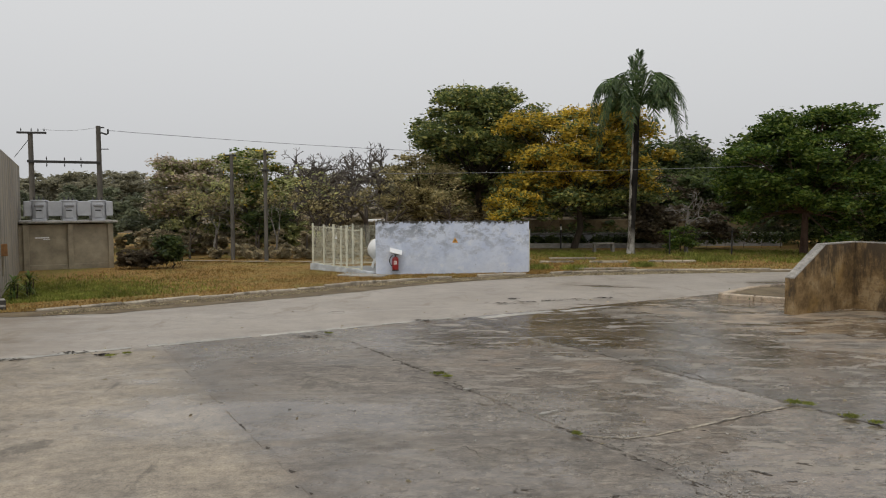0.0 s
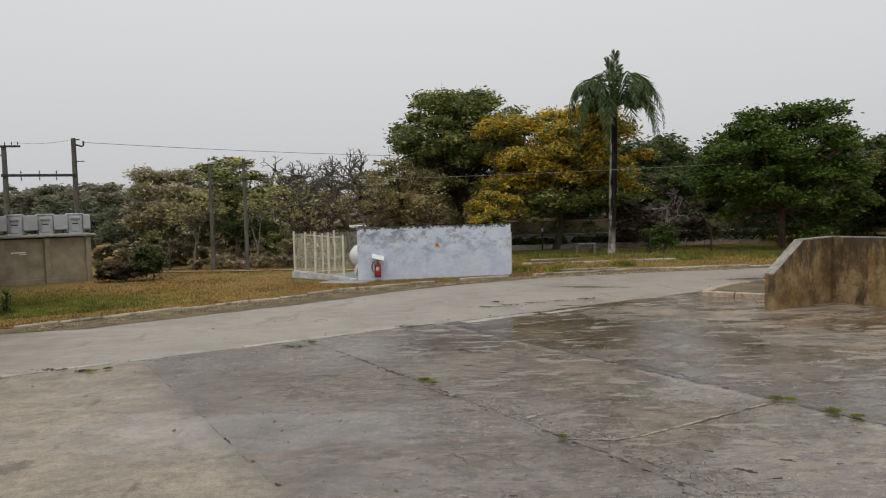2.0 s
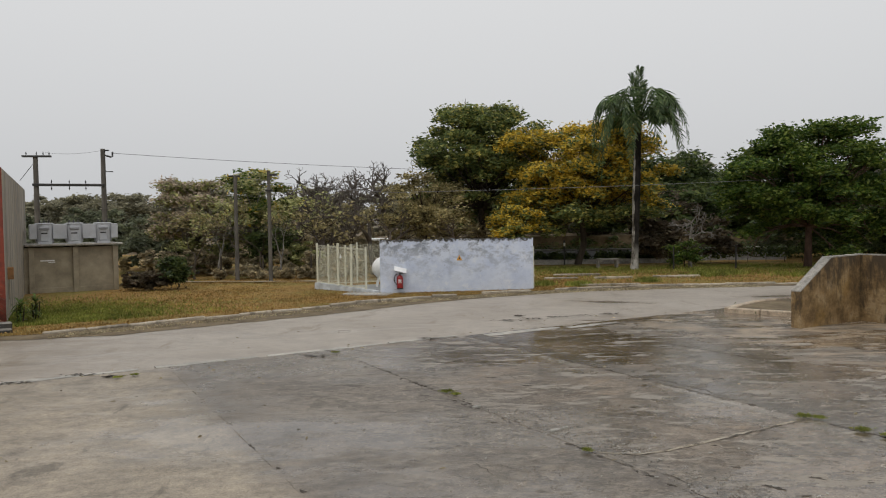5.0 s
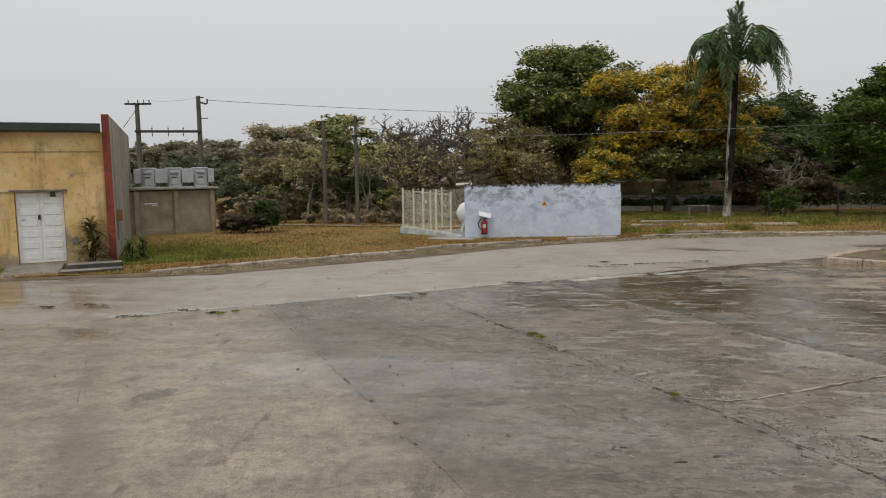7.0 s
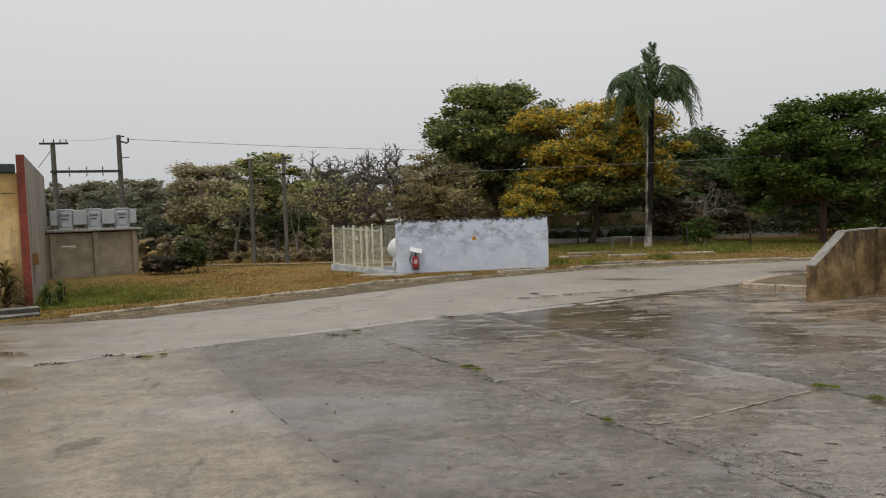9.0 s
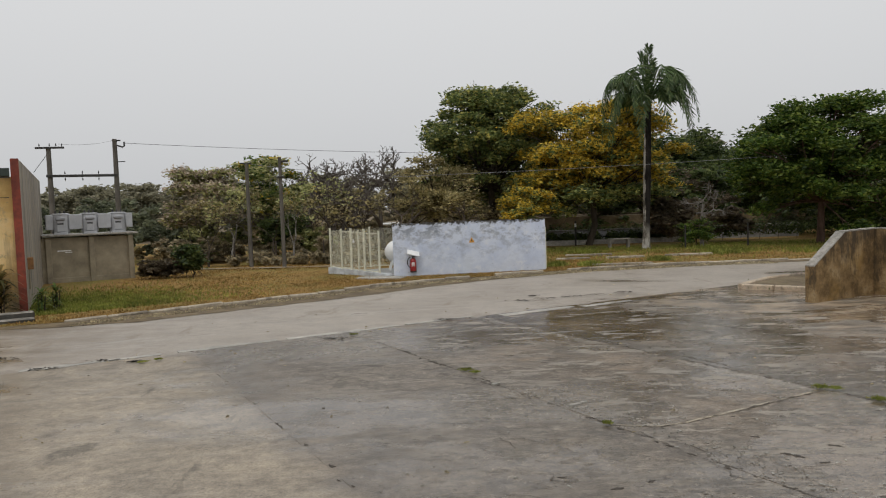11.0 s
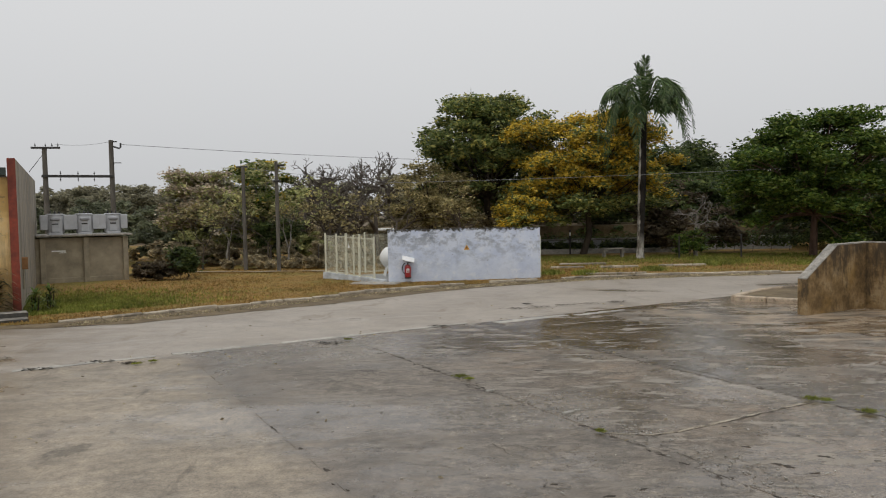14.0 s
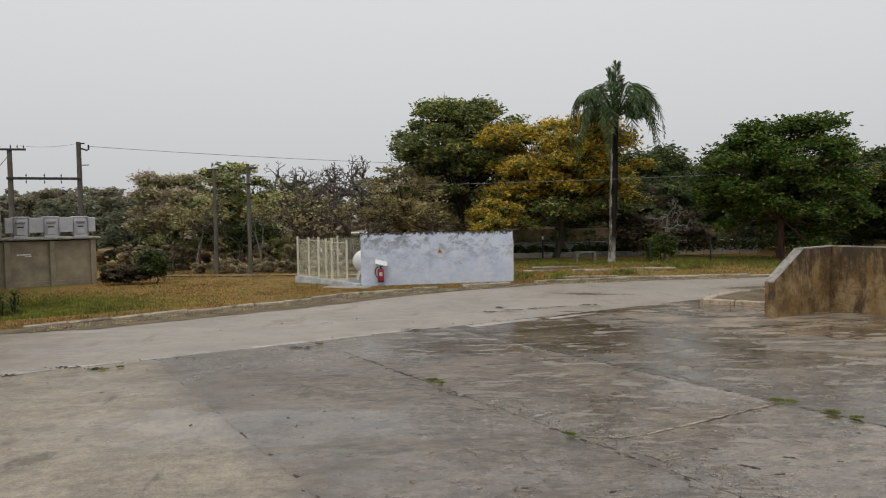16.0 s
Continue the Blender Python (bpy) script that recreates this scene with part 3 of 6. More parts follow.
blue = thing("blue_wall", "low blue-washed masonry wall with black mould and flaking top", "wall", on_wall(0), wall_turn)
sh = Shape()
top = [(5.8 * i / 40, 2.0 + 0.012 * float(rng.normal())) for i in range(41)]
n = len(top)
vs = [(x, y, -0.15) for y in (0, 0.2) for x, _ in top] + [(x, y, z) for y in (0, 0.2) for x, z in top]
fs = []
for i in range(n - 1):
    fs += [(i, i + 1, 2 * n + i + 1, 2 * n + i), (n + i + 1, n + i, 3 * n + i, 3 * n + i + 1), (2 * n + i, 2 * n + i + 1, 3 * n + i + 1, 3 * n + i)]
fs += [(0, 2 * n, 3 * n, n), (n - 1, 2 * n - 1, 4 * n - 1, 3 * n - 1)]
sh.add(vs, fs)
part("masonry", sh, BLUE, blue)


# ---- the yellow building ----
BX, BY = Vector((0.848, 0.53)), Vector((-0.53, 0.848))
B0 = Vector((-13.5, 19.05))
b_turn = math.degrees(math.atan2(BX.y, BX.x))
house = thing("yellow_building", "yellow rendered building with peeling walls and green roof edge", "building", (B0.x, B0.y, 0), b_turn)
# front wall in pieces round the doorway and the window opening
for x0, x1, z0, z1 in ((-16, -2.66, -0.1, 3.78), (-2.66, -2.1, -0.1, 1.38), (-2.66, -2.1, 2.08, 3.78), (-2.1, -0.7, -0.1, 3.78), (-0.7, 0.5, 2.12, 3.78), (0.5, 1.58, -0.1, 3.78), (-0.7, 0.5, -0.1, 0.13)):
    part("front_wall", Shape().box(((x0 + x1) / 2, 0.125, (z0 + z1) / 2), (x1 - x0, 0.25, z1 - z0)), YELLOW, house)
part("wall_groove", Shape().box((-7.25, -0.004, 3.22), (17.5, 0.012, 0.018)), BLACK, house)
part("roof_edge", Shape().box((-7.2, -0.12, 3.89), (17.5, 0.5, 0.22), 0, 0.015), GREEN_SHEET, house, "dark green sheet-metal roof edge")
part("eaves_board", Shape().box((-7.2, -0.03, 3.765), (17.5, 0.06, 0.035), 0, 0.008), SLAB, house)
part("roof", Shape().box((-7.2, 6, 3.9), (17.4, 11.6, 0.16)), GREEN_SHEET, house)
fin = Shape().add([(1.58, -0.1, -0.1), (1.78, -0.1, -0.1), (1.78, -0.1, 4.27), (1.58, -0.1, 4.27), (1.58, 0.0, -0.1), (1.78, 0.0, -0.1), (1.78, 0.0, 4.27), (1.58, 0.0, 4.27)],
                  [(0, 1, 2, 3), (7, 6, 5, 4), (0, 4, 5, 1), (3, 2, 6, 7), (0, 3, 7, 4), (1, 5, 6, 2)])
part("red_pilaster", fin, RED_PAINT, house, "worn dark red pilaster")
side = Shape().prism([(1.58, 0.0), (1.78, 0.0), (2.75, 12.6), (2.45, 12.6)], -0.1, 4.26)
part("side_wall", side, GREY_WALL, house, "grey end wall with vertical streaks")
part("back_wall", Shape().box((-7, 12.2, 1.8), (18, 0.25, 3.8)), YELLOW, house)

# ---- the transformer base ----
S0 = Vector((-13.75, 30.62))
shed = thing("transformer_plinth", "stained cement-block plinth with a projecting concrete slab", "plinth", (S0.x, S0.y, 0), b_turn)
part("block_wall", Shape().box((-1.82, 1.25, 0.85), (3.58, 2.3, 1.98)), SHED_WALL, shed)
for x in (-3.12, -1.55, -0.06):
    part("pillar", Shape().box((x, 0.06, 0.86), (0.2, 0.18, 2.0), 0, 0.012), SHED_WALL, shed)
part("slab", Shape().box((-1.57, 1.15, 1.942), (3.55, 2.7, 0.075), 0, 0.015), SLAB, shed, "grey concrete slab")
part("skirting", Shape().box((-1.6, 0.08, 0.08), (3.1, 0.06, 0.3), 0, 0.01), SHED_WALL, shed)
part("paint_smear", Shape().box((-2.55, 0.096, 1.32), (0.5, 0.008, 0.05), 0, 0.003).box((-2.4, 0.096, 1.25), (0.25, 0.008, 0.03), 0, 0.003), WHITE_PAINT, shed, "faint white paint smear")

# ---- the ramp wall ----
ramp = thing("ramp_wall", "weathered ochre parapet wall with a sloping end", "parapet wall", (8.22, 17.35, 0))
a, b, c = Vector((0, 0)), Vector((2.07, 1.18)), Vector((4.68, -3.25))
na = Vector((-(b - a).y, (b - a).x)).normalized() * 0.24
nb = Vector((-(c - b).y, (c - b).x)).normalized() * 0.22
mid = b + (na + nb) * 0.55
k = a.lerp(b, 0.5)
sh = Shape()
inner, outer = [a, k, b, c], [a + na, k + na, mid, c + nb]
zs = [0.86, 1.62, 1.65, 1.65]
vs = [(p.x, p.y, -0.1) for p in inner] + [(p.x, p.y, -0.1) for p in outer] + [(p.x, p.y, z) for p, z in zip(inner, zs)] + [(p.x, p.y, z) for p, z in zip(outer, zs)]
fs = []
for i in range(3):
    fs += [(i, i + 1, 8 + i + 1, 8 + i), (4 + i + 1, 4 + i, 12 + i, 12 + i + 1), (8 + i, 8 + i + 1, 12 + i + 1, 12 + i)]
fs += [(0, 8, 12, 4), (3, 7, 15, 11)]
part("rendered_wall", sh.add(vs, fs), OCHRE, ramp)
cap = Shape()
lift = [(p.x, p.y, z + dz) for dz in (0.002, 0.03) for row in (inner, outer) for p, z in zip(row, zs)]
fs = []
for i in range(3):
    fs += [(i, i + 1, 8 + i + 1, 8 + i), (4 + i + 1, 4 + i, 12 + i, 12 + i + 1), (8 + i, 8 + i + 1, 12 + i + 1, 12 + i), (i, 4 + i, 4 + i + 1, i + 1)]
fs += [(0, 8, 12, 4), (3, 7, 15, 11)]
part("coping", cap.add(lift, fs), SLAB, ramp, "pale worn coping")


# ---- trees ----
LEAF_DARK = leafy("dark_green_leaves", [(0.0, (0.066, 0.099, 0.0352)), (0.5, (0.165, 0.209, 0.0682)), (0.8, (0.308, 0.33, 0.105)), (1.0, (0.528, 0.451, 0.121))])
LEAF_DEEP = leafy("deep_green_leaves", [(0.0, (0.035, 0.055, 0.02)), (0.6, (0.09, 0.125, 0.04)), (1.0, (0.17, 0.2, 0.06))])
LEAF_GREEN = leafy("fresh_green_leaves", [(0.0, (0.03, 0.064, 0.012)), (0.55, (0.085, 0.145, 0.024)), (1.0, (0.225, 0.27, 0.055))])
LEAF_YELLOW = leafy("yellow_blossom", [(0.0, (0.37, 0.269, 0.0336)), (0.5, (0.65, 0.459, 0.056)), (1.0, (0.851, 0.627, 0.101))])
LEAF_OLIVE = leafy("olive_leaves", [(0.0, (0.203, 0.22, 0.0952)), (0.6, (0.381, 0.393, 0.161)), (1.0, (0.595, 0.559, 0.251))])
LEAF_PALE = leafy("pale_pinkish_blossom", [(0.0, (0.273, 0.228, 0.152)), (0.6, (0.483, 0.398, 0.294)), (1.0, (0.693, 0.572, 0.465))])
LEAF_BROWN = leafy("dry_brown_leaves", [(0.0, (0.246, 0.211, 0.139)), (0.6, (0.454, 0.385, 0.246)), (1.0, (0.678, 0.57, 0.362))])
LEAF_SCRUB = leafy("dark_brown_scrub", [(0.0, (0.077, 0.0595, 0.0385)), (0.6, (0.14, 0.108, 0.07)), (1.0, (0.21, 0.175, 0.105))])
LEAF_RUST = leafy("rusty_olive_leaves", [(0.0, (0.171, 0.152, 0.0661)), (0.6, (0.33, 0.284, 0.132)), (1.0, (0.555, 0.462, 0.225))])
# green dulled towards grey, so the colour itself carries some haze
LEAF_HAZE = leafy("haze_dulled_leaves", [(0.0, (0.09, 0.103, 0.063)), (0.6, (0.163, 0.18, 0.108)), (1.0, (0.253, 0.27, 0.163))])
# rain haze is mixed into this leaf colour: paler and greyer with distance
LEAF_FAR = leafy("far_haze_tinted_leaves", [(0.0, (0.205, 0.194, 0.132)), (0.6, (0.286, 0.27, 0.178)), (1.0, (0.368, 0.342, 0.23))])
LEAF_PALM = leafy("palm_leaflets", [(0.0, (0.045, 0.08, 0.03)), (0.6, (0.105, 0.165, 0.06)), (1.0, (0.23, 0.28, 0.12))], 0.35)
LEAF_WET = leafy("wet_dead_leaves", [(0.0, (0.012, 0.01, 0.007)), (0.7, (0.04, 0.03, 0.018)), (1.0, (0.1, 0.07, 0.03))], 0.4, 0.1)
STRAW = leafy("straw_grass", [(0.0, (0.202, 0.12, 0.0333)), (0.6, (0.368, 0.228, 0.074)), (1.0, (0.506, 0.349, 0.141))], 0.7)
GRASS = leafy("green_grass", [(0.0, (0.105, 0.132, 0.02)), (0.6, (0.221, 0.253, 0.045)), (1.0, (0.399, 0.38, 0.1))], 0.6)


def crown_clumps(r, centre, size, n, lump=0.3, floor=-0.8):
    """Clumps spread evenly round the outside of a crown, with some more inside it."""
    c, s = np.array(centre), np.array(size)
    out, rad = [], []
    shell = int(n * 0.65)
    turn = r.uniform(0, 6.28)
    for i in range(n):
        if i < shell:
            z = floor + (1 - floor) * (i + 0.5) / shell
            a = turn + i * 2.39996
            d = np.array([math.cos(a) * math.sqrt(1 - z * z), math.sin(a) * math.sqrt(1 - z * z), z])
            d = d + r.normal(0, 0.1, 3)
            k = 0.72 + 0.17 * r.random()
        else:
            d = r.normal(size=3)
            d /= np.linalg.norm(d)
            k = 0.55 * r.random()
        out.append(c + d * s * k)
        rad.append(s.mean() * lump * (0.65 + 0.7 * r.random()) * np.array([1.15, 1.15, 0.8]))
    return np.array(out), np.array(rad)


def limbs(sh, r, base, fork, tips, r0, r1=0.03):
    """A trunk to the fork, and a bent limb from it to every clump."""
    base, fork = Vector(base), Vector(fork)
    lean = Vector((float(r.normal(0, 0.12)), float(r.normal(0, 0.12)), 0))
    sh.tube([base, base.lerp(fork, 0.12), base.lerp(fork, 0.5) + lean, fork], [r0 * 1.35, r0 * 1.05, r0 * 0.9, r0 * 0.75], 10)
    for t in tips:
        t = Vector(t)
        m1 = fork.lerp(t, 0.4) + Vector((float(r.normal(0, 0.2)), float(r.normal(0, 0.2)), 0.15))
        rr = r0 * (0.25 + 0.2 * float(r.random()))
        sh.tube([fork, m1, t], [rr, rr * 0.6, r1], 5, False)
        for _ in range(3):
            sh.tube([m1.lerp(t, float(r.uniform(0.2, 0.9))), t + Vector(r.normal(0, 0.45, 3))], [rr * 0.35, 0.012], 4, False)


def tree(name, label, seed, base, centre, size, n_clumps, parts, trunk=0.2, fork=0.45, bark=BARK, lump=0.3, category="tree", spray=14):
    """A broad-leaved tree: parts lists (name, material, leaves, leaf size, hollow) for its crown and blossom."""
    r = np.random.default_rng(seed)
    root = thing(name, label, category, base)
    local = np.array(centre) - np.array(base)
    cs, rs = crown_clumps(r, local, size, n_clumps, lump)
    sh = Shape()
    low = local[2] - size[2] * 0.75
    limbs(sh, r, (0, 0, -0.15), (local[0] * fork, local[1] * fork, max(0.5, low + (local[2] - low) * 0.35)), cs, trunk)
    part("trunk", sh, bark, root, smooth=True)
    for nm, mat, count, leaf, hollow in parts:
        ok = slice(None)
        if nm == "blossom":
            ok = cs[:, 2] > local[2] - 0.35 * size[2]
        cards(nm, leaves(r, cs[ok], rs[ok], count, leaf, hollow=hollow, spray=spray), mat, root)
    return root


def twig_tree(name, label, seed, base, height, spread, bark, depth=5, r0=0.13, leaf=None, n_leaf=0, group="", taper=0.62):
    """A leafless tree: limbs that fork again and again down to fine twigs."""
    r = np.random.default_rng(seed)
    root = thing(name, label, "bare tree", base, group=group)
    sh, ends = Shape(), []

    def grow(p, d, length, rad, level):
        q = p + d * length
        m = p.lerp(q, 0.5) + Vector(r.normal(0, length * 0.07, 3))
        sh.tube([p, m, q], [rad, rad * 0.85, rad * 0.68], 6 if level < 2 else 3, False)
        if level >= depth:
            ends.append(q)
            return
        for _ in range(2 if level == 0 else int(r.integers(2, 4))):
            nd = (d + Vector(r.normal(0, 0.55, 3)) * spread + Vector((0, 0, 0.08))).normalized()
            grow(q, nd, length * (0.62 + 0.22 * float(r.random())), rad * taper, level + 1)

    grow(Vector((0, 0, -0.1)), Vector((float(r.normal(0, 0.1)), float(r.normal(0, 0.1)), 1)).normalized(), height * 0.3, r0, 0)
    part("trunk", sh, bark, root)
    if leaf and n_leaf:
        e = np.array([tuple(x) for x in ends])
        cards("crown", leaves(r, e, np.full((len(e), 3), 0.45), n_leaf, 0.1, hollow=0.1), leaf, root)
    return root


def woods(name, label, seed, boxes, mat, leaf=0.3, per=900):
    """A far belt of trees: heaps of leaf clumps of uneven height. boxes: x0, x1, y0, y1, lowest and highest top, trees."""
    r = np.random.default_rng(seed)
    out = []
    for x0, x1, y0, y1, h0, h1, k in boxes:
        for _ in range(k):
            x, y, h = r.uniform(x0, x1), r.uniform(y0, y1), r.uniform(h0, h1)
            w = r.uniform(0.28, 0.5) * h
            cs, rs = crown_clumps(r, (x, y, h * 0.52), (w, w, h * 0.5), 12, 0.34)
            out.append(leaves(r, cs, rs, per, leaf, hollow=0.4))
    ob = cards(name, np.concatenate(out), mat)
    return tagged(ob, label, "woods", kind="stuff")


tree("broad_tree", "tall dark green tree with yellowing top leaves", 11, (2.2, 46.3, 0), (2.2, 46, 5.9), (4.4, 4.0, 4.9), 96,
     [("crown", LEAF_DARK, 62000, 0.13, 0.3)], 0.26, lump=0.19)
tree("yellow_tree", "wide tree in yellow blossom", 12, (7.6, 42.6, 0), (8.2, 42.5, 4.4), (4.9, 3.6, 3.7), 80,
     [("crown", LEAF_DARK, 36000, 0.12, 0.3), ("blossom", LEAF_YELLOW, 60000, 0.1, 0.7)], 0.2, lump=0.2)
tree("yellow_shrub", "small shrub in yellow blossom behind the wall", 13, (3.7, 39.5, 0), (3.7, 39.5, 2.3), (1.5, 1.3, 1.3), 18,
     [("crown", LEAF_DARK, 3400, 0.11, 0.3), ("blossom", LEAF_YELLOW, 4200, 0.09, 0.7)], 0.09, category="shrub", lump=0.26)
tree("green_tree", "dense fresh green tree with a forked trunk", 14, (18.9, 38.5, 0), (18.7, 37.9, 3.95), (4.2, 3.3, 3.65), 96,
     [("crown", LEAF_GREEN, 76000, 0.11, 0.3)], 0.2, bark=BARK_PEEL, lump=0.2)
tree("green_tree", "dark green tree with a few yellow sprays", 15, (28.2, 41, 0), (28.6, 41, 3.3), (5.1, 3.4, 3.1), 64,
     [("crown", LEAF_DEEP, 42000, 0.14, 0.3), ("blossom", LEAF_YELLOW, 2400, 0.11, 0.9)], 0.24, lump=0.22)
tree("pale_tree", "loose tree with pale pinkish blossom", 16, (-13.7, 40.2, 0), (-13.6, 40, 2.75), (2.3, 2.1, 2.35), 38,
     [("crown", LEAF_OLIVE, 11000, 0.12, 0.25), ("blossom", LEAF_PALE, 17000, 0.11, 0.7)], 0.11, bark=BARK_PALE, lump=0.23)
tree("roadside_tree", "slim green tree with an open crown", 17, (-10.4, 41, 0), (-10.6, 40.9, 3.15), (2.2, 2.1, 2.7), 38,
     [("crown", LEAF_OLIVE, 9000, 0.12, 0.3), ("spray", LEAF_GREEN, 5500, 0.12, 0.3), ("blossom", LEAF_YELLOW, 1300, 0.1, 0.6)], 0.11, bark=BARK_PALE, lump=0.24)
tree("rusty_tree", "wide half-bare tree with rusty olive leaves", 18, (-1.4, 43.2, 0), (-1.1, 43.0, 3.3), (3.0, 2.0, 2.5), 52,
     [("crown", LEAF_RUST, 11000, 0.1, 0.2)], 0.16, lump=0.2)
for i, (x, y, h) in enumerate(((-9.4, 43.4, 5.6), (-9.6, 49.5, 6.9), (-7.7, 44.0, 5.8), (-6.6, 50, 7.0), (-6.0, 43.4, 5.6), (-3.7, 49.5, 6.9), (-4.4, 43.8, 5.7))):
    twig_tree("bare_tree", "leafless grey-brown tree with fine twigs", 30 + i, (x, y, 0), h, 1.15, BARK_TWIG, 7, 0.19, group="bare trees", taper=0.72)
for i, (x, y, h) in enumerate(((-6.9, 41.5, 4.0), (-3.0, 41.0, 4.4), (0.8, 40.8, 4.2))):
    twig_tree("dry_tree", "half-bare dry tree with brown leaves", 40 + i, (x, y, 0), h, 0.9, BARK_BROWN, 6, 0.12, LEAF_RUST, 900, group="dry trees")
twig_tree("white_bare_tree", "low leafless tree with whitish branches", 52, (12.9, 38.9, 0), 3.7, 1.7, BARK_PALE, 6, 0.12, taper=0.7)
woods("far_woods", "distant belt of trees, grey-green with haze tinted into the leaves", 60, [(-62, -14, 78, 90, 5.4, 6.7, 90), (-14, 12, 70, 80, 5.0, 6.6, 26), (8, 70, 62, 74, 6.5, 9.0, 40)], LEAF_FAR, 0.26, 1700)
woods("mid_woods", "green thicket behind the lawn, dulled by haze in the leaf colour", 61, [(-42, -14, 46, 58, 2.6, 4.1, 38), (20, 40, 46, 56, 3.5, 5.2, 16), (-26, -15, 40, 46, 1.4, 2.8, 22)], LEAF_HAZE, 0.16, 1900)
woods("low_thicket", "low dark green thicket among the saplings", 64, [(-15, -6.5, 38.2, 41, 1.1, 2.1, 11)], LEAF_OLIVE, 0.11, 1000)
woods("green_belt", "green belt of trees behind the earth bank", 63, [(9, 26, 60, 64, 7.0, 8.4, 26), (9, 22, 50, 56, 3.6, 5.4, 12)], LEAF_DEEP, 0.2, 2200)
woods("bank_thicket", "reddish-brown dry thicket on the earth bank", 65, [(6, 27, 51, 54, 3.2, 5.2, 24), (10.5, 16, 41.0, 42.2, 1.6, 2.9, 7)], LEAF_SCRUB, 0.13, 1300)
woods("dry_brush", "brown dry brush under the trees", 62, [(-24, -3, 40.5, 45, 0.6, 1.4, 20), (-16, -5, 37.0, 40.2, 0.7, 1.5, 34), (-11, -3.2, 34.8, 36.2, 0.35, 0.7, 34), (-14, 4, 44, 54, 1.6, 3.3, 26)], LEAF_BROWN, 0.12, 1300)
for i, (x, y, h) in enumerate(((-12.2, 35.4, 3.4), (-11.3, 36.4, 3.8), (-10.2, 35.9, 4.1), (-9.1, 36.6, 4.4), (-8.2, 35.8, 3.6), (-6.3, 36.2, 4.2), (-4.7, 37.2, 4.0))):
    twig_tree("slender_tree", "slender sapling with few leaves", 130 + i, (x, y, 0), h, 0.7, BARK_PALE if i % 3 == 1 else BARK, 5, 0.06, LEAF_OLIVE if i % 2 else LEAF_RUST, 300, group="slender saplings")


# ---- things at the gas store ----
def extinguisher():
    p = on_wall(0.71, -0.13, 0.2)
    root = thing("fire_extinguisher", "red fire extinguisher with black hose hung on the blue wall", "fire extinguisher", p, wall_turn)
    prof = [(0.0, 0.0), (0.1, 0.0), (0.118, 0.03), (0.118, 0.4), (0.09, 0.47), (0.03, 0.5), (0.0, 0.5)]
    sh = Shape()
    for (r0, z0), (r1, z1) in zip(prof, prof[1:]):
        sh.tube([(0, 0, z0), (0, 0, z1 + 1e-4)], [max(r0, 0.002), max(r1, 0.002)], 16, False)
    part("cylinder", sh, EXT_RED, root, smooth=True)
    part("foot_ring", Shape().tube([(0, 0, -0.02), (0, 0, 0.03)], 0.121, 16), BLACK, root)
    part("valve", Shape().tube([(0, 0, 0.49), (0, 0, 0.56)], [0.03, 0.024], 10).box((0.03, 0, 0.57), (0.14, 0.03, 0.025), 0, 0.006), DARK_STEEL, root)
    sh = Shape()
    sh.tube([(-0.02 - 0.155 * math.sin(a) - 0.04, -0.02, 0.33 - 0.2 * math.cos(a) + 0.02) for a in np.linspace(math.pi * 0.93, 0.25, 9)], 0.02, 7)
    part("hose", sh, BLACK, root, smooth=True)
    part("label_panel", Shape().box((-0.01, -0.119, 0.28), (0.11, 0.012, 0.15), 0, 0.003), WHITE_PAINT, root, "pale instruction label")
    for z in (0.33, 0.29, 0.25, 0.22):
        part("print_bar", Shape().box((-0.01, -0.127, z), (0.08, 0.004, 0.014)), EXT_RED, root)
    part("bracket", Shape().box((0, 0.115, 0.36), (0.06, 0.03, 0.1), 0, 0.004), DARK_STEEL, root)
    roof = thing("extinguisher_canopy", "small white sheet canopy over the extinguisher", "canopy", on_wall(0.73, 0, 0.84), wall_turn)
    m = pose(0, -0.17, 0.06, 24, 14, 0)
    part("sheet", Shape().box((0, 0, 0), (0.46, 0.36, 0.012), m=m), WHITE_PAINT, roof)
    for x in (-0.16, 0.16):
        part("bracket_arm", Shape().box((x, -0.08, 0.0), (0.02, 0.16, 0.02)), DARK_STEEL, roof)


extinguisher()

sign = thing("warning_sign", "small orange triangular warning sign on the blue wall", "sign", on_wall(2.96, -0.012, 1.19), wall_turn)
part("plate", Shape().add([(x, y, z) for y in (0, 0.01) for x, z in ((-0.11, 0), (0.11, 0), (0, 0.2))], [(0, 1, 2), (5, 4, 3), (0, 3, 4, 1), (1, 4, 5, 2), (2, 5, 3, 0)]), ORANGE, sign)
part("flame_mark", Shape().add([(x, y, z) for y in (-0.006, -0.002) for x, z in ((-0.035, 0.05), (0.035, 0.05), (0, 0.14))], [(0, 1, 2), (5, 4, 3), (0, 3, 4, 1), (1, 4, 5, 2), (2, 5, 3, 0)]), BLACK, sign)

# fenced side and back of the store
FD = Vector((-2.7, 2.2)).normalized()
f_turn = math.degrees(math.atan2(FD.y, FD.x))


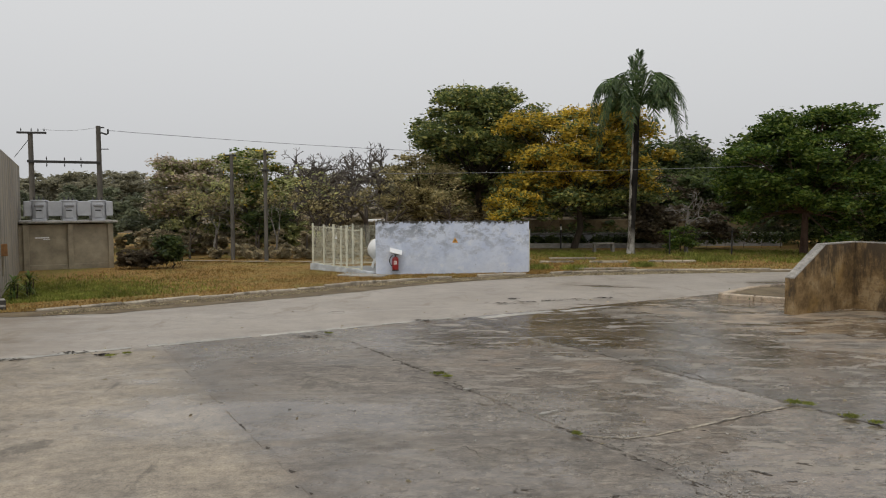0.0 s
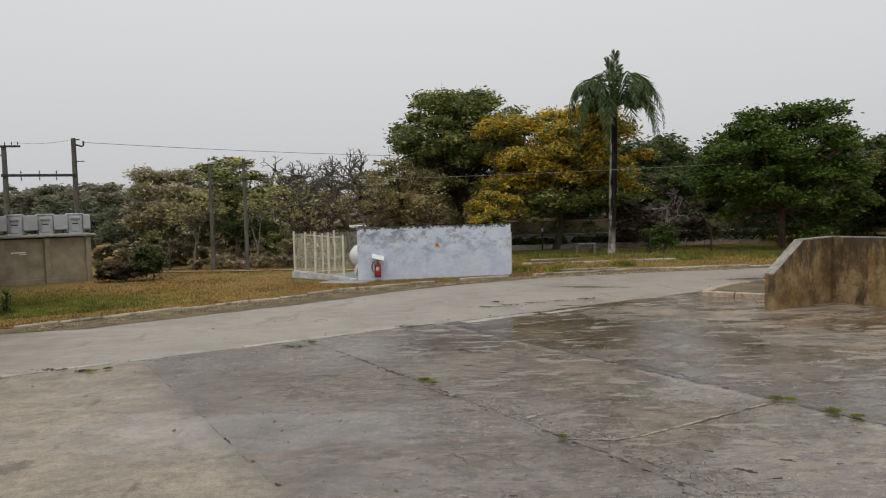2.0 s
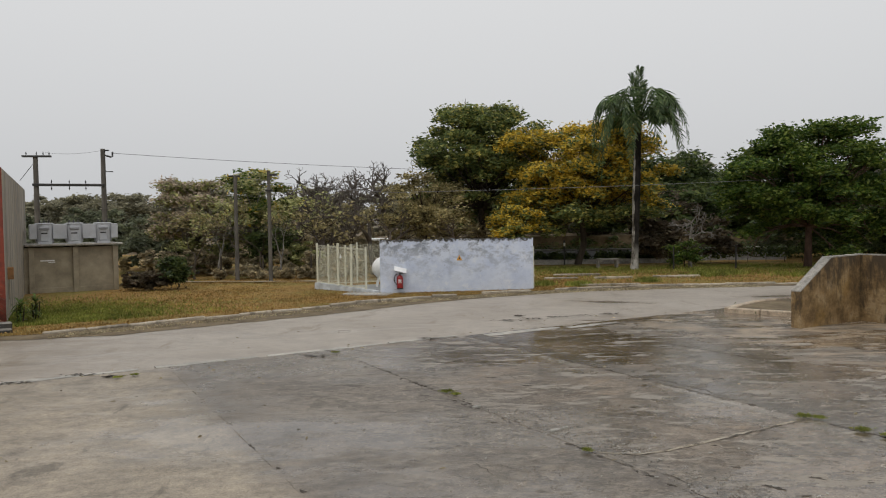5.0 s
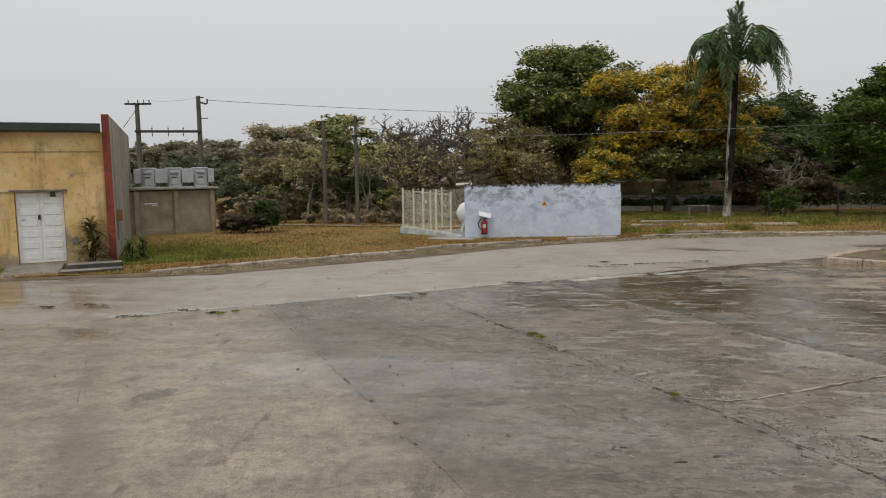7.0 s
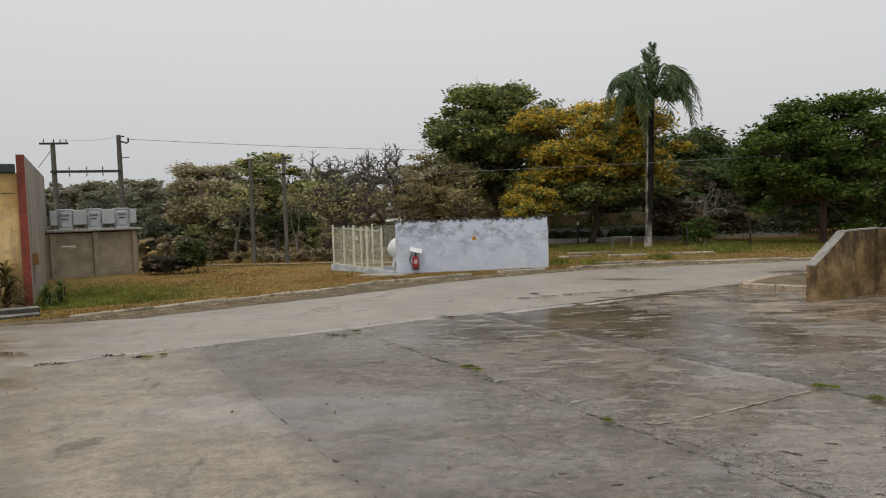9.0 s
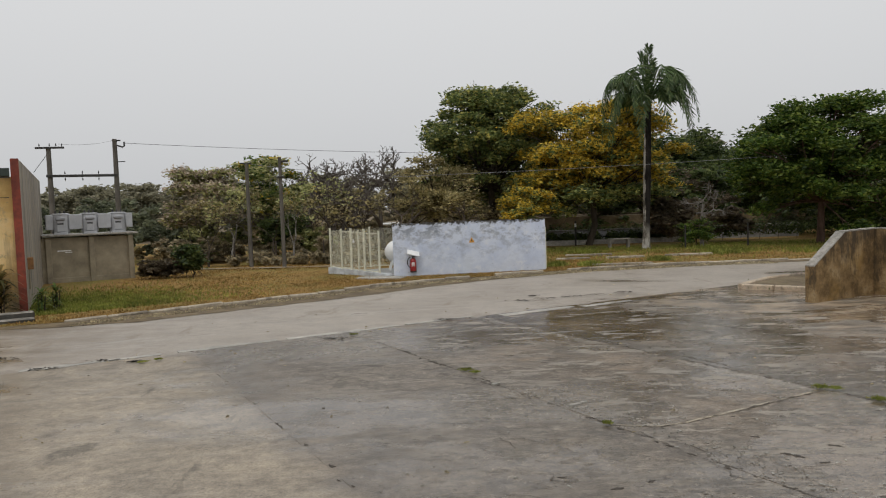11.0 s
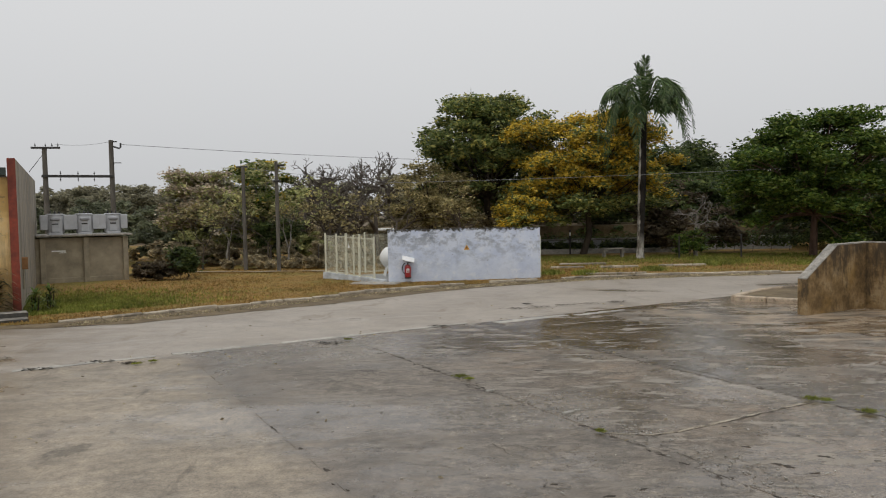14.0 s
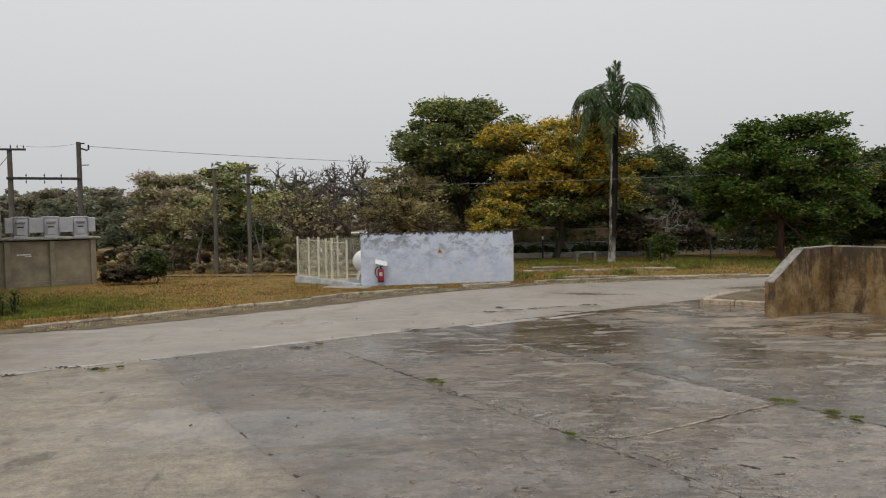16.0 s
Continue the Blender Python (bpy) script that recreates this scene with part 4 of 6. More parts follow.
def wire_mesh(length, height, step=0.062, r=0.0032):
    """Chain-link: two sets of slanting wires."""
    sh = Shape()
    n = int((length + height) / step)
    for i in range(n):
        for sgn in (1, -1):
            x0 = i * step - height if sgn > 0 else i * step
            p, q = (x0, 0.0), (x0 + sgn * height, height)
            t0, t1 = 0.0, 1.0
            for lim, s in ((0.0, 1), (length, -1)):
                d = (q[0] - p[0]) * s
                a = (lim - p[0]) * s
                if d > 0:
                    t0 = max(t0, a / d)
                else:
                    t1 = min(t1, a / d)
            if t1 - t0 > 0.02:
                pts = [(p[0] + (q[0] - p[0]) * t, 0.004 * sgn, p[1] + (q[1] - p[1]) * t) for t in (t0, t1)]
                sh.tube(pts, r, 3, False)
    return sh


def fence(label, at, turn, posts, height, base, gate=None, thick=0.06, rise=0.0, corner=True):
    """rise: how far the foot climbs for each metre of length."""
    root = thing("wire_fence", label, "fence", at, turn, "gas store fences")
    for x in posts[0 if corner else 1:]:
        wide = bool(gate) and x in gate
        h = height + (0.05 if wide else 0)
        part("post", Shape().box((x, 0, base + rise * x + h / 2), (thick + 0.025 * wide, thick, h), 0, 0.006), CREAM_PAINT, root)
    for a, b in zip(posts, posts[1:]):
        ob = part("wire_mesh", wire_mesh(b - a, height - 0.12), CREAM_PAINT, root)
        foot = base + rise * (a + b) / 2
        ob.location = (a, 0, foot + 0.04)
        part("rail", Shape().tube([(a + 0.035, 0, base + rise * a + 0.05), (b - 0.035, 0, base + rise * b + 0.05)], 0.017, 6), CREAM_PAINT, root)
        if gate and (a in gate or b in gate):
            part("rail", Shape().box(((a + b) / 2, 0, foot + height - 0.1), (b - a - 0.07, 0.035, 0.035)), CREAM_PAINT, root)
    return root


plinth = thing("fence_plinth", "low whitewashed concrete plinth under the fence", "plinth", (-2.5, 27.2, 0), f_turn)
bed = Shape().add([(x, y, z) for y in (-0.13, 0.09) for x, z in ((0.1, -0.15), (3.55, -0.15), (3.55, 0.3), (0.1, 0.12))], [(0, 1, 2, 3), (7, 6, 5, 4), (0, 4, 5, 1), (1, 5, 6, 2), (2, 6, 7, 3), (3, 7, 4, 0)])
part("upstand", bed, plain("chalky_whitewash", (0.56, 0.58, 0.6), 0.8, 0, 0.45, 3.0), plinth)
fence("cream-painted wire mesh fence with a small gate", (-2.5, 27.2, 0), f_turn, [0.72, 1.52, 1.84, 2.26, 2.82, 3.47], 1.6, 0.1, (1.52, 2.26), rise=0.05)
gs = thing("gate_sign", "small white triangular sign on the gate", "sign", (-2.5 + FD.x * 2.05 - 0.03, 27.2 + FD.y * 2.05 - 0.05, 1.3), f_turn)
part("plate", Shape().add([(x, y, z) for y in (0, 0.01) for x, z in ((-0.07, 0), (0.07, 0), (0, 0.15))], [(0, 1, 2), (5, 4, 3), (0, 3, 4, 1), (1, 4, 5, 2), (2, 5, 3, 0)]), WHITE_PAINT, gs)
fb = Vector((-2.5, 27.2)) + FD * 3.47
bk = Vector((3.4, 31.9)) - fb
fence("cream-painted wire mesh fence at the back of the gas store", (fb.x, fb.y, 0), math.degrees(math.atan2(bk.y, bk.x)), [0.05, 1.6, 3.1, 4.6, 6.1, 7.5, 8.8], 1.66, 0.2, corner=False)
rs = Vector((3.4, 31.9)) - Vector((3.3, 28.2))
fence("cream-painted wire mesh fence beside the wall", (3.3, 28.25, 0), math.degrees(math.atan2(rs.y, rs.x)), [0.05, 1.25, 2.45, 3.6], 1.6, 0.05)
floor_pts = [(-2.45, 27.45), (3.2, 28.3), (3.35, 31.8), (-5.1, 29.35)]
tagged(part("store_floor", Shape().prism(floor_pts, -0.1, 0.14), plain("pale_washed_floor", (0.3, 0.31, 0.31), 0.4, 0, 0.35, 2.0)), "grey concrete floor inside the fence", "floor slab", kind="structure")


def gas_tank():
    ang = wall_turn
    root = thing("gas_tank", "white horizontal gas tank on steel legs behind the blue wall", "tank", (-2.98, 29.0, 0.14), ang)
    r, length = 0.5, 3.4
    prof = [(0.0, 0.02), (0.03, 0.16), (0.1, 0.3), (0.2, 0.41), (0.32, 0.475), (0.45, r), (length - 0.45, r), (length - 0.2, 0.41), (length - 0.05, 0.2), (length, 0.02)]
    part("vessel", Shape().tube([(x, 0, 0.72) for x, _ in prof], [q * 0.9 for _, q in prof], 24), WHITE_PAINT, root, smooth=True)
    for x in (0.3, length - 0.5):
        for y in (-0.26, 0.26):
            part("leg", Shape().tube([(x - 0.12, y * 1.2, 0.0), (x, y, 0.4)], 0.04, 6), WHITE_PAINT, root)
    part("valve_dome", Shape().tube([(1.6, 0, 1.2), (1.6, 0, 1.33)], [0.14, 0.12], 12), WHITE_PAINT, root)
    for i in range(3):
        part("print_bar", Shape().box((0.5 + i * 0.16, -0.478, 0.85), (0.11, 0.012, 0.05), 0), DARK_STEEL, root)


gas_tank()


# ---- transformers on the plinth, poles and wires ----
def transformer():
    root = thing("transformer", "grey oil-filled electric transformer standing on the slab", "transformer", (0, 0, 0), 0, "transformers on the plinth")
    part("tank", Shape().tube([(0, 0, 0.05), (0, 0, 0.1), (0, 0, 0.76), (0, 0, 0.8)], [0.3, 0.33, 0.33, 0.3], 20), STEEL, root, smooth=True)
    part("lid", Shape().tube([(0, 0, 0.795), (0, 0, 0.83), (0, 0, 0.85)], [0.35, 0.35, 0.28], 20), STEEL, root, smooth=True)
    for sx in (-1, 1):
        rad = part("radiator", Shape().box((sx * 0.4, 0.02, 0.5), (0.26, 0.52, 0.54), 0, 0.1), STEEL, root)
        for i in range(6):
            part("cooling_fin", Shape().box((sx * 0.415, -0.24 + i * 0.104, 0.5), (0.27, 0.045, 0.6), 0, 0.02), STEEL, rad)
    part("front_plate", Shape().box((-0.02, -0.34, 0.34), (0.3, 0.06, 0.46), 0, 0.026), STEEL, root)
    part("control_box", Shape().box((-0.02, -0.36, 0.62), (0.36, 0.12, 0.12), 0, 0.03), STEEL_DARK, root)
    part("name_plate", Shape().box((-0.03, -0.375, 0.43), (0.22, 0.012, 0.05), 0, 0.003), DARK_STEEL, root)
    part("foot", Shape().box((-0.02, -0.2, 0.04), (0.5, 0.42, 0.09), 0, 0.01), STEEL, root)
    for x in (-0.16, 0.0, 0.16):
        part("bushing", Shape().tube([(x, 0.1, 0.83), (x, 0.1, 0.88), (x, 0.1, 0.89), (x, 0.1, 0.92), (x, 0.1, 0.93), (x, 0.1, 0.97)], [0.03, 0.03, 0.045, 0.03, 0.035, 0.012], 8), DARK_STEEL, root)
    return root


t0 = transformer()
shed_m = pose(S0.x, S0.y, 0, 0, 0, b_turn)
t0.matrix_basis = shed_m @ pose(-2.6, 0.5, 1.98)
copy_thing(t0, shed_m @ pose(-1.53, 0.5, 1.98))
copy_thing(t0, shed_m @ pose(-0.46, 0.5, 1.98))


def pole(label, x, y, h, r0=0.15, r1=0.11, lean=0.0):
    root = thing("utility_pole", label, "pole", (x, y, 0), 0, "utility poles")
    part("shaft", Shape().tube([(0, 0, -0.2), (lean * 0.5, 0, h * 0.5), (lean, 0, h)], [r0, (r0 + r1) / 2, r1], 12), POLE, root, smooth=True)
    return root


def insulator(parent, x, y, z):
    part("insulator", Shape().tube([(x, y, z), (x, y, z + 0.05), (x, y, z + 0.06), (x, y, z + 0.12), (x, y, z + 0.13), (x, y, z + 0.2)], [0.015, 0.015, 0.034, 0.03, 0.02, 0.008], 8), DARK_STEEL, parent)


p1 = pole("weathered pole with a steel crossarm and insulators", -20.55, 36.9, 6.25)
part("crossarm", Shape().box((0.12, -0.1, 6.22), (1.35, 0.1, 0.1), 12, 0.01), DARK_STEEL, p1)
for x in (-0.42, 0.05, 0.35, 0.62):
    insulator(p1, x + 0.06, -0.1 + x * 0.2, 6.26)
part("stay", Shape().tube([(0, 0, 6.0), (-0.65, -0.3, 5.0)], 0.015, 5), DARK_STEEL, p1)
p2 = pole("weathered pole with a hooked bracket at its head", -17.72, 38.1, 6.68)
part("hook", Shape().tube([(0.1, 0, 6.35), (0.42, 0, 6.25), (0.5, 0, 6.3), (0.5, 0, 6.52)], 0.045, 7), DARK_STEEL, p2)
part("bracket", Shape().box((0.1, 0, 6.6), (0.4, 0.1, 0.06)), DARK_STEEL, p2)
part("spur", Shape().box((0.25, 0, 5.5), (0.5, 0.06, 0.04)), DARK_STEEL, p2)
arm = thing("steel_crossbeam", "dark steel beam with insulators between two poles", "crossbeam", (-20.55, 36.75, 4.8), math.degrees(math.atan2(1.2, 2.83)))
part("beam", Shape().box((1.55, 0, 0), (3.3, 0.12, 0.13), 0, 0.01), DARK_STEEL, arm)
for x in (0.75, 1.55, 2.3):
    insulator(arm, x, 0, 0.06)
    insulator(arm, x, 0.02, -0.26)
p3 = pole("slim weathered pole with a street lamp bracket", -8.15, 33.9, 5.12, 0.1, 0.075)
part("lamp_arm", Shape().box((0.22, -0.02, 4.92), (0.34, 0.1, 0.1), 0, 0.02), DARK_STEEL, p3)
part("lamp_glass", Shape().box((0.28, -0.02, 4.85), (0.2, 0.08, 0.04)), WHITE_PAINT, p3)
part("clamp", Shape().box((0.02, -0.02, 4.2), (0.3, 0.3, 0.08), 0, 0.01), DARK_STEEL, p3)
p4 = pole("weathered pole half hidden by a tree", -9.95, 34.8, 4.95, 0.105, 0.08)
part("crossarm", Shape().box((-0.05, 0, 4.95), (0.55, 0.08, 0.07), 0, 0.01), DARK_STEEL, p4)


def wire(label, pts, sag, r=0.012, mat=BLACK):
    line = Shape()
    full = []
    for a, b in zip(pts, pts[1:]):
        for i in range(12):
            t = i / 12
            p = Vector(a).lerp(Vector(b), t)
            p.z -= sag * 4 * t * (1 - t)
            full.append(tuple(p))
    full.append(pts[-1])
    tagged(part("overhead_wire", line.tube(full, r, 5), mat), label, "cable")


wire("thin overhead cable running from the poles to the trees", [(-17.2, 38.1, 6.45), (2.5, 47.5, 5.9)], 0.12, 0.011)
wire("thin overhead cable crossing in front of the trees", [(-9.8, 34.8, 4.9), (-2.9, 36.6, 4.15), (15.2, 37.0, 4.5), (24, 38.5, 5.1)], 0.06, 0.009, STEEL_DARK)
wire("thin slack cable between the two poles", [(-20.0, 36.8, 6.4), (-17.72, 38.0, 6.6)], 0.12, 0.006)

# ---- details of the yellow building ----
door = part("door", Shape().box((-0.1, 0.16, 1.125), (1.18, 0.05, 1.97), 0, 0.005), WHITE_PAINT, house, "white panelled double door")
for x0 in (-0.68, -0.08):
    leaf = part("door_leaf", Shape().box((x0 + 0.285, 0.125, 1.12), (0.56, 0.03, 1.93), 0, 0.006), WHITE_PAINT, door)
    for i in range(6):
        part("door_panel", Shape().box((x0 + 0.285, 0.104, 0.34 + i * 0.31), (0.42, 0.022, 0.2), 0, 0.01), WHITE_PAINT, door)
part("door_lock", Shape().box((-0.13, 0.085, 1.42), (0.07, 0.03, 0.14), 0, 0.006), DARK_STEEL, door)
part("door_pull", Shape().box((-0.52, 0.085, 1.36), (0.1, 0.02, 0.02), 0, 0.004), DARK_STEEL, door)
part("door_lintel", Shape().box((-0.1, -0.05, 2.165), (1.42, 0.14, 0.05), 0, 0.008), SLAB, house)
part("number_plate", Shape().box((0.24, -0.006, 2.05), (0.14, 0.012, 0.13), 0, 0.003), DARK_GLASS, house)
part("conduit", Shape().tube([(-2.03, -0.03, 1.05), (-2.03, -0.03, 2.13), (-0.8, -0.03, 2.15)], 0.022, 8), plain("cream_pipe", (0.62, 0.55, 0.36), 0.5), house, "cream-painted pipe")
win = part("window", Shape().box((-2.38, 0.14, 1.75), (0.55, 0.03, 0.66), 0, 0.004), WHITE_PAINT, house, "white louvred window")
for i in range(6):
    part("slat", Shape().box((-2.38, 0.09, 1.5 + i * 0.1), (0.5, 0.05, 0.075), m=pose(-2.38, 0.085, 1.5 + i * 0.1, 28)), WHITE_PAINT, win)
for x in (-2.64, -2.12):
    part("window_frame", Shape().box((x, 0.06, 1.75), (0.04, 0.14, 0.68), 0, 0.004), WHITE_PAINT, win)
ac = thing("window_air_conditioner", "cream window air conditioner with dark grilles in the wall", "air conditioner", (B0.x, B0.y, 0), b_turn)
AC_MAT = plain("aged_cream_casing", (0.55, 0.52, 0.44), 0.5, 0, 0.2, 5.0)
part("casing", Shape().box((-2.42, -0.1, 1.17), (0.66, 0.46, 0.42), 0, 0.015), AC_MAT, ac)
part("grille", Shape().box((-2.46, -0.335, 1.17), (0.52, 0.012, 0.32)), DARK_GLASS, ac)
for i in range(5):
    part("grille_bar", Shape().box((-2.7 + i * 0.12, -0.345, 1.17), (0.018, 0.014, 0.33)), AC_MAT, ac)
for z in (1.01, 1.33):
    part("grille_bar", Shape().box((-2.46, -0.346, z), (0.56, 0.014, 0.02)), AC_MAT, ac)
part("drain_hose", Shape().tube([(-2.3, -0.05, 0.97), (-2.22, -0.06, 0.8), (-2.1, -0.05, 0.66)], 0.022, 6), BLACK, ac)


def plaster_patch(cx, cz, w, h, seed):
    """A scar where the yellow render has come off: an uneven thin plate on the wall."""
    r = np.random.default_rng(seed)
    n = 30
    pts = []
    for i in range(n):
        a = 2 * math.pi * i / n
        k = 0.75 + 0.3 * float(noise.noise((math.cos(a) * 1.7, math.sin(a) * 1.7, seed))) + 0.1 * float(r.normal())
        pts.append((cx + w / 2 * k * math.cos(a), cz + h / 2 * k * math.sin(a)))
    vs = [(x, -0.004, z) for x, z in pts] + [(x, 0.01, z) for x, z in pts]
    sh = Shape().add(vs, [tuple(range(n))] + [(i, (i + 1) % n, n + (i + 1) % n, n + i) for i in range(n)])
    part("plaster_scar", sh, GREY_PLASTER, house, "bare grey plaster where render has fallen")


for i, q in enumerate(((-1.8, 2.9, 0.95, 0.42), (-2.25, 3.12, 0.9, 0.22), (-1.65, 2.66, 0.5, 0.4), (-2.75, 2.4, 1.7, 0.62), (-3.6, 1.3, 1.2, 1.7), (0.72, 0.72, 0.36, 0.3), (-2.7, 3.5, 0.5, 0.14), (-1.5, 1.75, 0.3, 0.14))):
    plaster_patch(*q, 5 + i)
meter = thing("meter_box", "small rusty meter box on the end wall", "box", (B0.x, B0.y, 0), b_turn)
part("casing", Shape().box((1.93, 1.1, 1.35), (0.16, 0.3, 0.34), 0, 0.01), plain("rusty_orange", (0.35, 0.17, 0.06), 0.7, 0, 0.4), meter)
part("pipe", Shape().tube([(1.9, 1.1, 1.18), (1.88, 1.1, 0.6)], 0.02, 6), SHED_WALL, meter)

landing = thing("door_landing", "sloping concrete landing in front of the door", "landing", (B0.x, B0.y, 0), b_turn)
part("slab", Shape().prism([(-1.0, -1.95), (0.3, -1.95), (0.42, 0.0), (-1.0, 0.0)], -0.1, [0.02, 0.02, 0.125, 0.125]), SLAB, landing)
steps = thing("low_steps", "two low worn concrete steps with dark edges", "steps", (B0.x, B0.y, 0), b_turn)
part("step", Shape().box((1.2, -1.38, 0.02), (1.35, 0.4, 0.42), 0, 0.03), SLAB, steps)
part("step", Shape().box((1.12, -1.76, -0.02), (1.5, 0.38, 0.25), 0, 0.03), SLAB, steps)


part("riser", Shape().box((1.2, -1.585, 0.15), (1.37, 0.02, 0.13), 0, 0.006), STEP, steps, "black mossy riser")
part("riser", Shape().box((1.12, -1.955, 0.03), (1.52, 0.02, 0.12), 0, 0.006), STEP, steps, "black mossy riser")


def blade_plant(name, label, seed, x, y, n, length, mat, wide=0.05, droop=0.9):
    """A clump of arching strap leaves from a short stem."""
    r = np.random.default_rng(seed)
    root = thing(name, label, "plant", (x, y, 0.03))
    sh, st = Shape(), Shape()
    for k in range(3):
        st.tube([(0.06 * k - 0.06, 0, -0.05), (0.1 * k - 0.1, 0.02 * k, length * 0.7)], [0.02, 0.012], 6)
    for i in range(n):
        a, up = r.uniform(0, 2 * math.pi), r.uniform(0.25, 0.95)
        z0 = length * r.uniform(0.1, 0.85)
        ln = length * r.uniform(0.4, 0.75)
        d = Vector((math.cos(a), math.sin(a), 0))
        s = Vector((-d.y, d.x, 0)) * wide
        pts = []
        for j in range(5):
            t = j / 4
            p = Vector((0, 0, z0)) + d * ln * t * (1 - up * 0.45) + Vector((0, 0, ln * (up * t - droop * t * t * 0.7)))
            wd = (0.5, 1.0, 0.9, 0.55, 0.05)[j]
            pts += [p - s * wd, p + s * wd]
        sh.add(pts, [(2 * j, 2 * j + 1, 2 * j + 3, 2 * j + 2) for j in range(4)])
    part("stem", st, BARK, root)
    part("foliage", sh, mat, root)
    return root


CROTON = leafy("croton_leaves", [(0.0, (0.04, 0.035, 0.015)), (0.5, (0.1, 0.095, 0.03)), (0.85, (0.24, 0.16, 0.07)), (1.0, (0.36, 0.3, 0.12))])


def by_house(x, y):
    p = B0 + BX * x + BY * y
    return p.x, p.y


blade_plant("croton_plant", "dark variegated strap-leaved plant beside the red pilaster", 70, *by_house(1.15, -0.4), 90, 1.4, CROTON, 0.05)
blade_plant("yucca_plant", "dark green spiky plant against the yellow wall", 71, *by_house(-3.25, -0.45), 80, 1.0, LEAF_DARK, 0.03, 0.5)
blade_plant("strap_plant", "bright green strap-leaved plant at the pilaster's foot", 72, *by_house(2.1, -0.2), 60, 0.7, LEAF_GREEN, 0.03)
blade_plant("strap_plant", "bright green strap-leaved plant in the lawn", 73, *by_house(2.5, 0.5), 60, 0.7, LEAF_GREEN, 0.03)


# ---- the palm ----
def palm():
    root = thing("royal_palm", "tall royal palm with a white-grey trunk and wind-blown fronds", "palm tree", (9.83, 38.5, 0))
    r = np.random.default_rng(80)
    prof = [(-0.1, 0.3), (0.12, 0.22), (0.5, 0.19), (1.5, 0.175), (2.6, 0.19), (3.8, 0.205), (5.0, 0.2), (6.3, 0.175), (7.2, 0.15)]
    sh = Shape().tube([(0.03 * z, 0, z) for z, _ in prof], [q for _, q in prof], 16, True)
    part("trunk", sh, PALM_BARK, root, smooth=True)
    part("crownshaft", Shape().tube([(0.215, 0, 7.15), (0.22, 0, 7.35), (0.23, 0, 7.8), (0.24, 0, 8.3)], [0.165, 0.19, 0.15, 0.08], 12), LEAF_DEEP, root, smooth=True)

    def frond(az, reach, lift, drop, stiff=1.0, start=7.7, knee=0.45, lay=0.6):
        """One feathered leaf: a rib that arches up and over, with hanging leaflets on both sides."""
        d = Vector((math.cos(az), math.sin(az), 0))
        side = Vector((-d.y, d.x, 0))
        pts = []
        for i in range(15):
            t = i / 14
            out = reach * (1 - (1 - t) ** 1.7)
            up = lift * math.sin(min(t / knee, 1) * math.pi / 2) - (drop * ((t - knee) / (1 - knee)) ** 1.7 if t > knee else 0)
            pts.append(Vector((0.24, 0, start)) + d * out + Vector((0.1 * t * t, 0, up)))
        rib = Shape().tube(pts, [0.045 * (1 - 0.9 * i / 14) + 0.004 for i in range(15)], 5)
        quads = []
        for i in range(2, 15):
            for sub in range(4):
                f = min(i + sub / 4, 14)
                k = int(min(f, 13))
                p = pts[k].lerp(pts[k + 1], f - k)
                tang = (pts[k + 1] - pts[k]).normalized()
                t = f / 14
                ll = 0.78 * math.sin(math.pi * min(1, 0.18 + 0.8 * t)) * stiff + 0.08
                for s in (-1, 1):
                    dirn = (side * s * 0.85 + tang * lay + Vector((0, 0, -0.5 - 0.3 * float(r.random())))).normalized()
                    dirn = (dirn + Vector(r.normal(0, 0.16, 3)) + Vector((0.12, 0, 0))).normalized()
                    w = tang * 0.05
                    m, e = p + dirn * ll * 0.5, p + dirn * ll + Vector((0, 0, -0.1 * ll))
                    quads.append([p, m - w, e, m + w])
        fr = part("frond", rib, LEAF_PALM, root)
        cards("leaflet_fringe", [[tuple(v) for v in q] for q in quads], LEAF_PALM, fr)

    for i in range(12):
        az = 2 * math.pi * i / 12 + float(r.normal(0, 0.12))
        frond(az, float(r.uniform(2.0, 2.7)), float(r.uniform(0.8, 1.6)), float(r.uniform(1.4, 2.6)))
    for az, reach, lift, drop in ((3.3, 2.3, 0.5, 3.2), (2.9, 2.0, 0.2, 3.4), (0.2, 2.4, 0.6, 2.4), (5.6, 2.1, 0.2, 2.4), (4.2, 1.8, 0.3, 2.8), (3.1, 2.5, 1.2, 3.2), (0.0, 2.5, 1.2, 2.3), (5.0, 1.6, 0.5, 2.6)):
        frond(az, reach, lift, drop)
    for az, reach, lift in ((3.3, 0.5, 2.3), (4.4, 0.25, 2.6), (0.8, 0.35, 2.0), (2.2, 0.3, 2.2)):
        frond(az, reach, lift, 0.3, 0.55, 7.8, 0.9, 2.0)


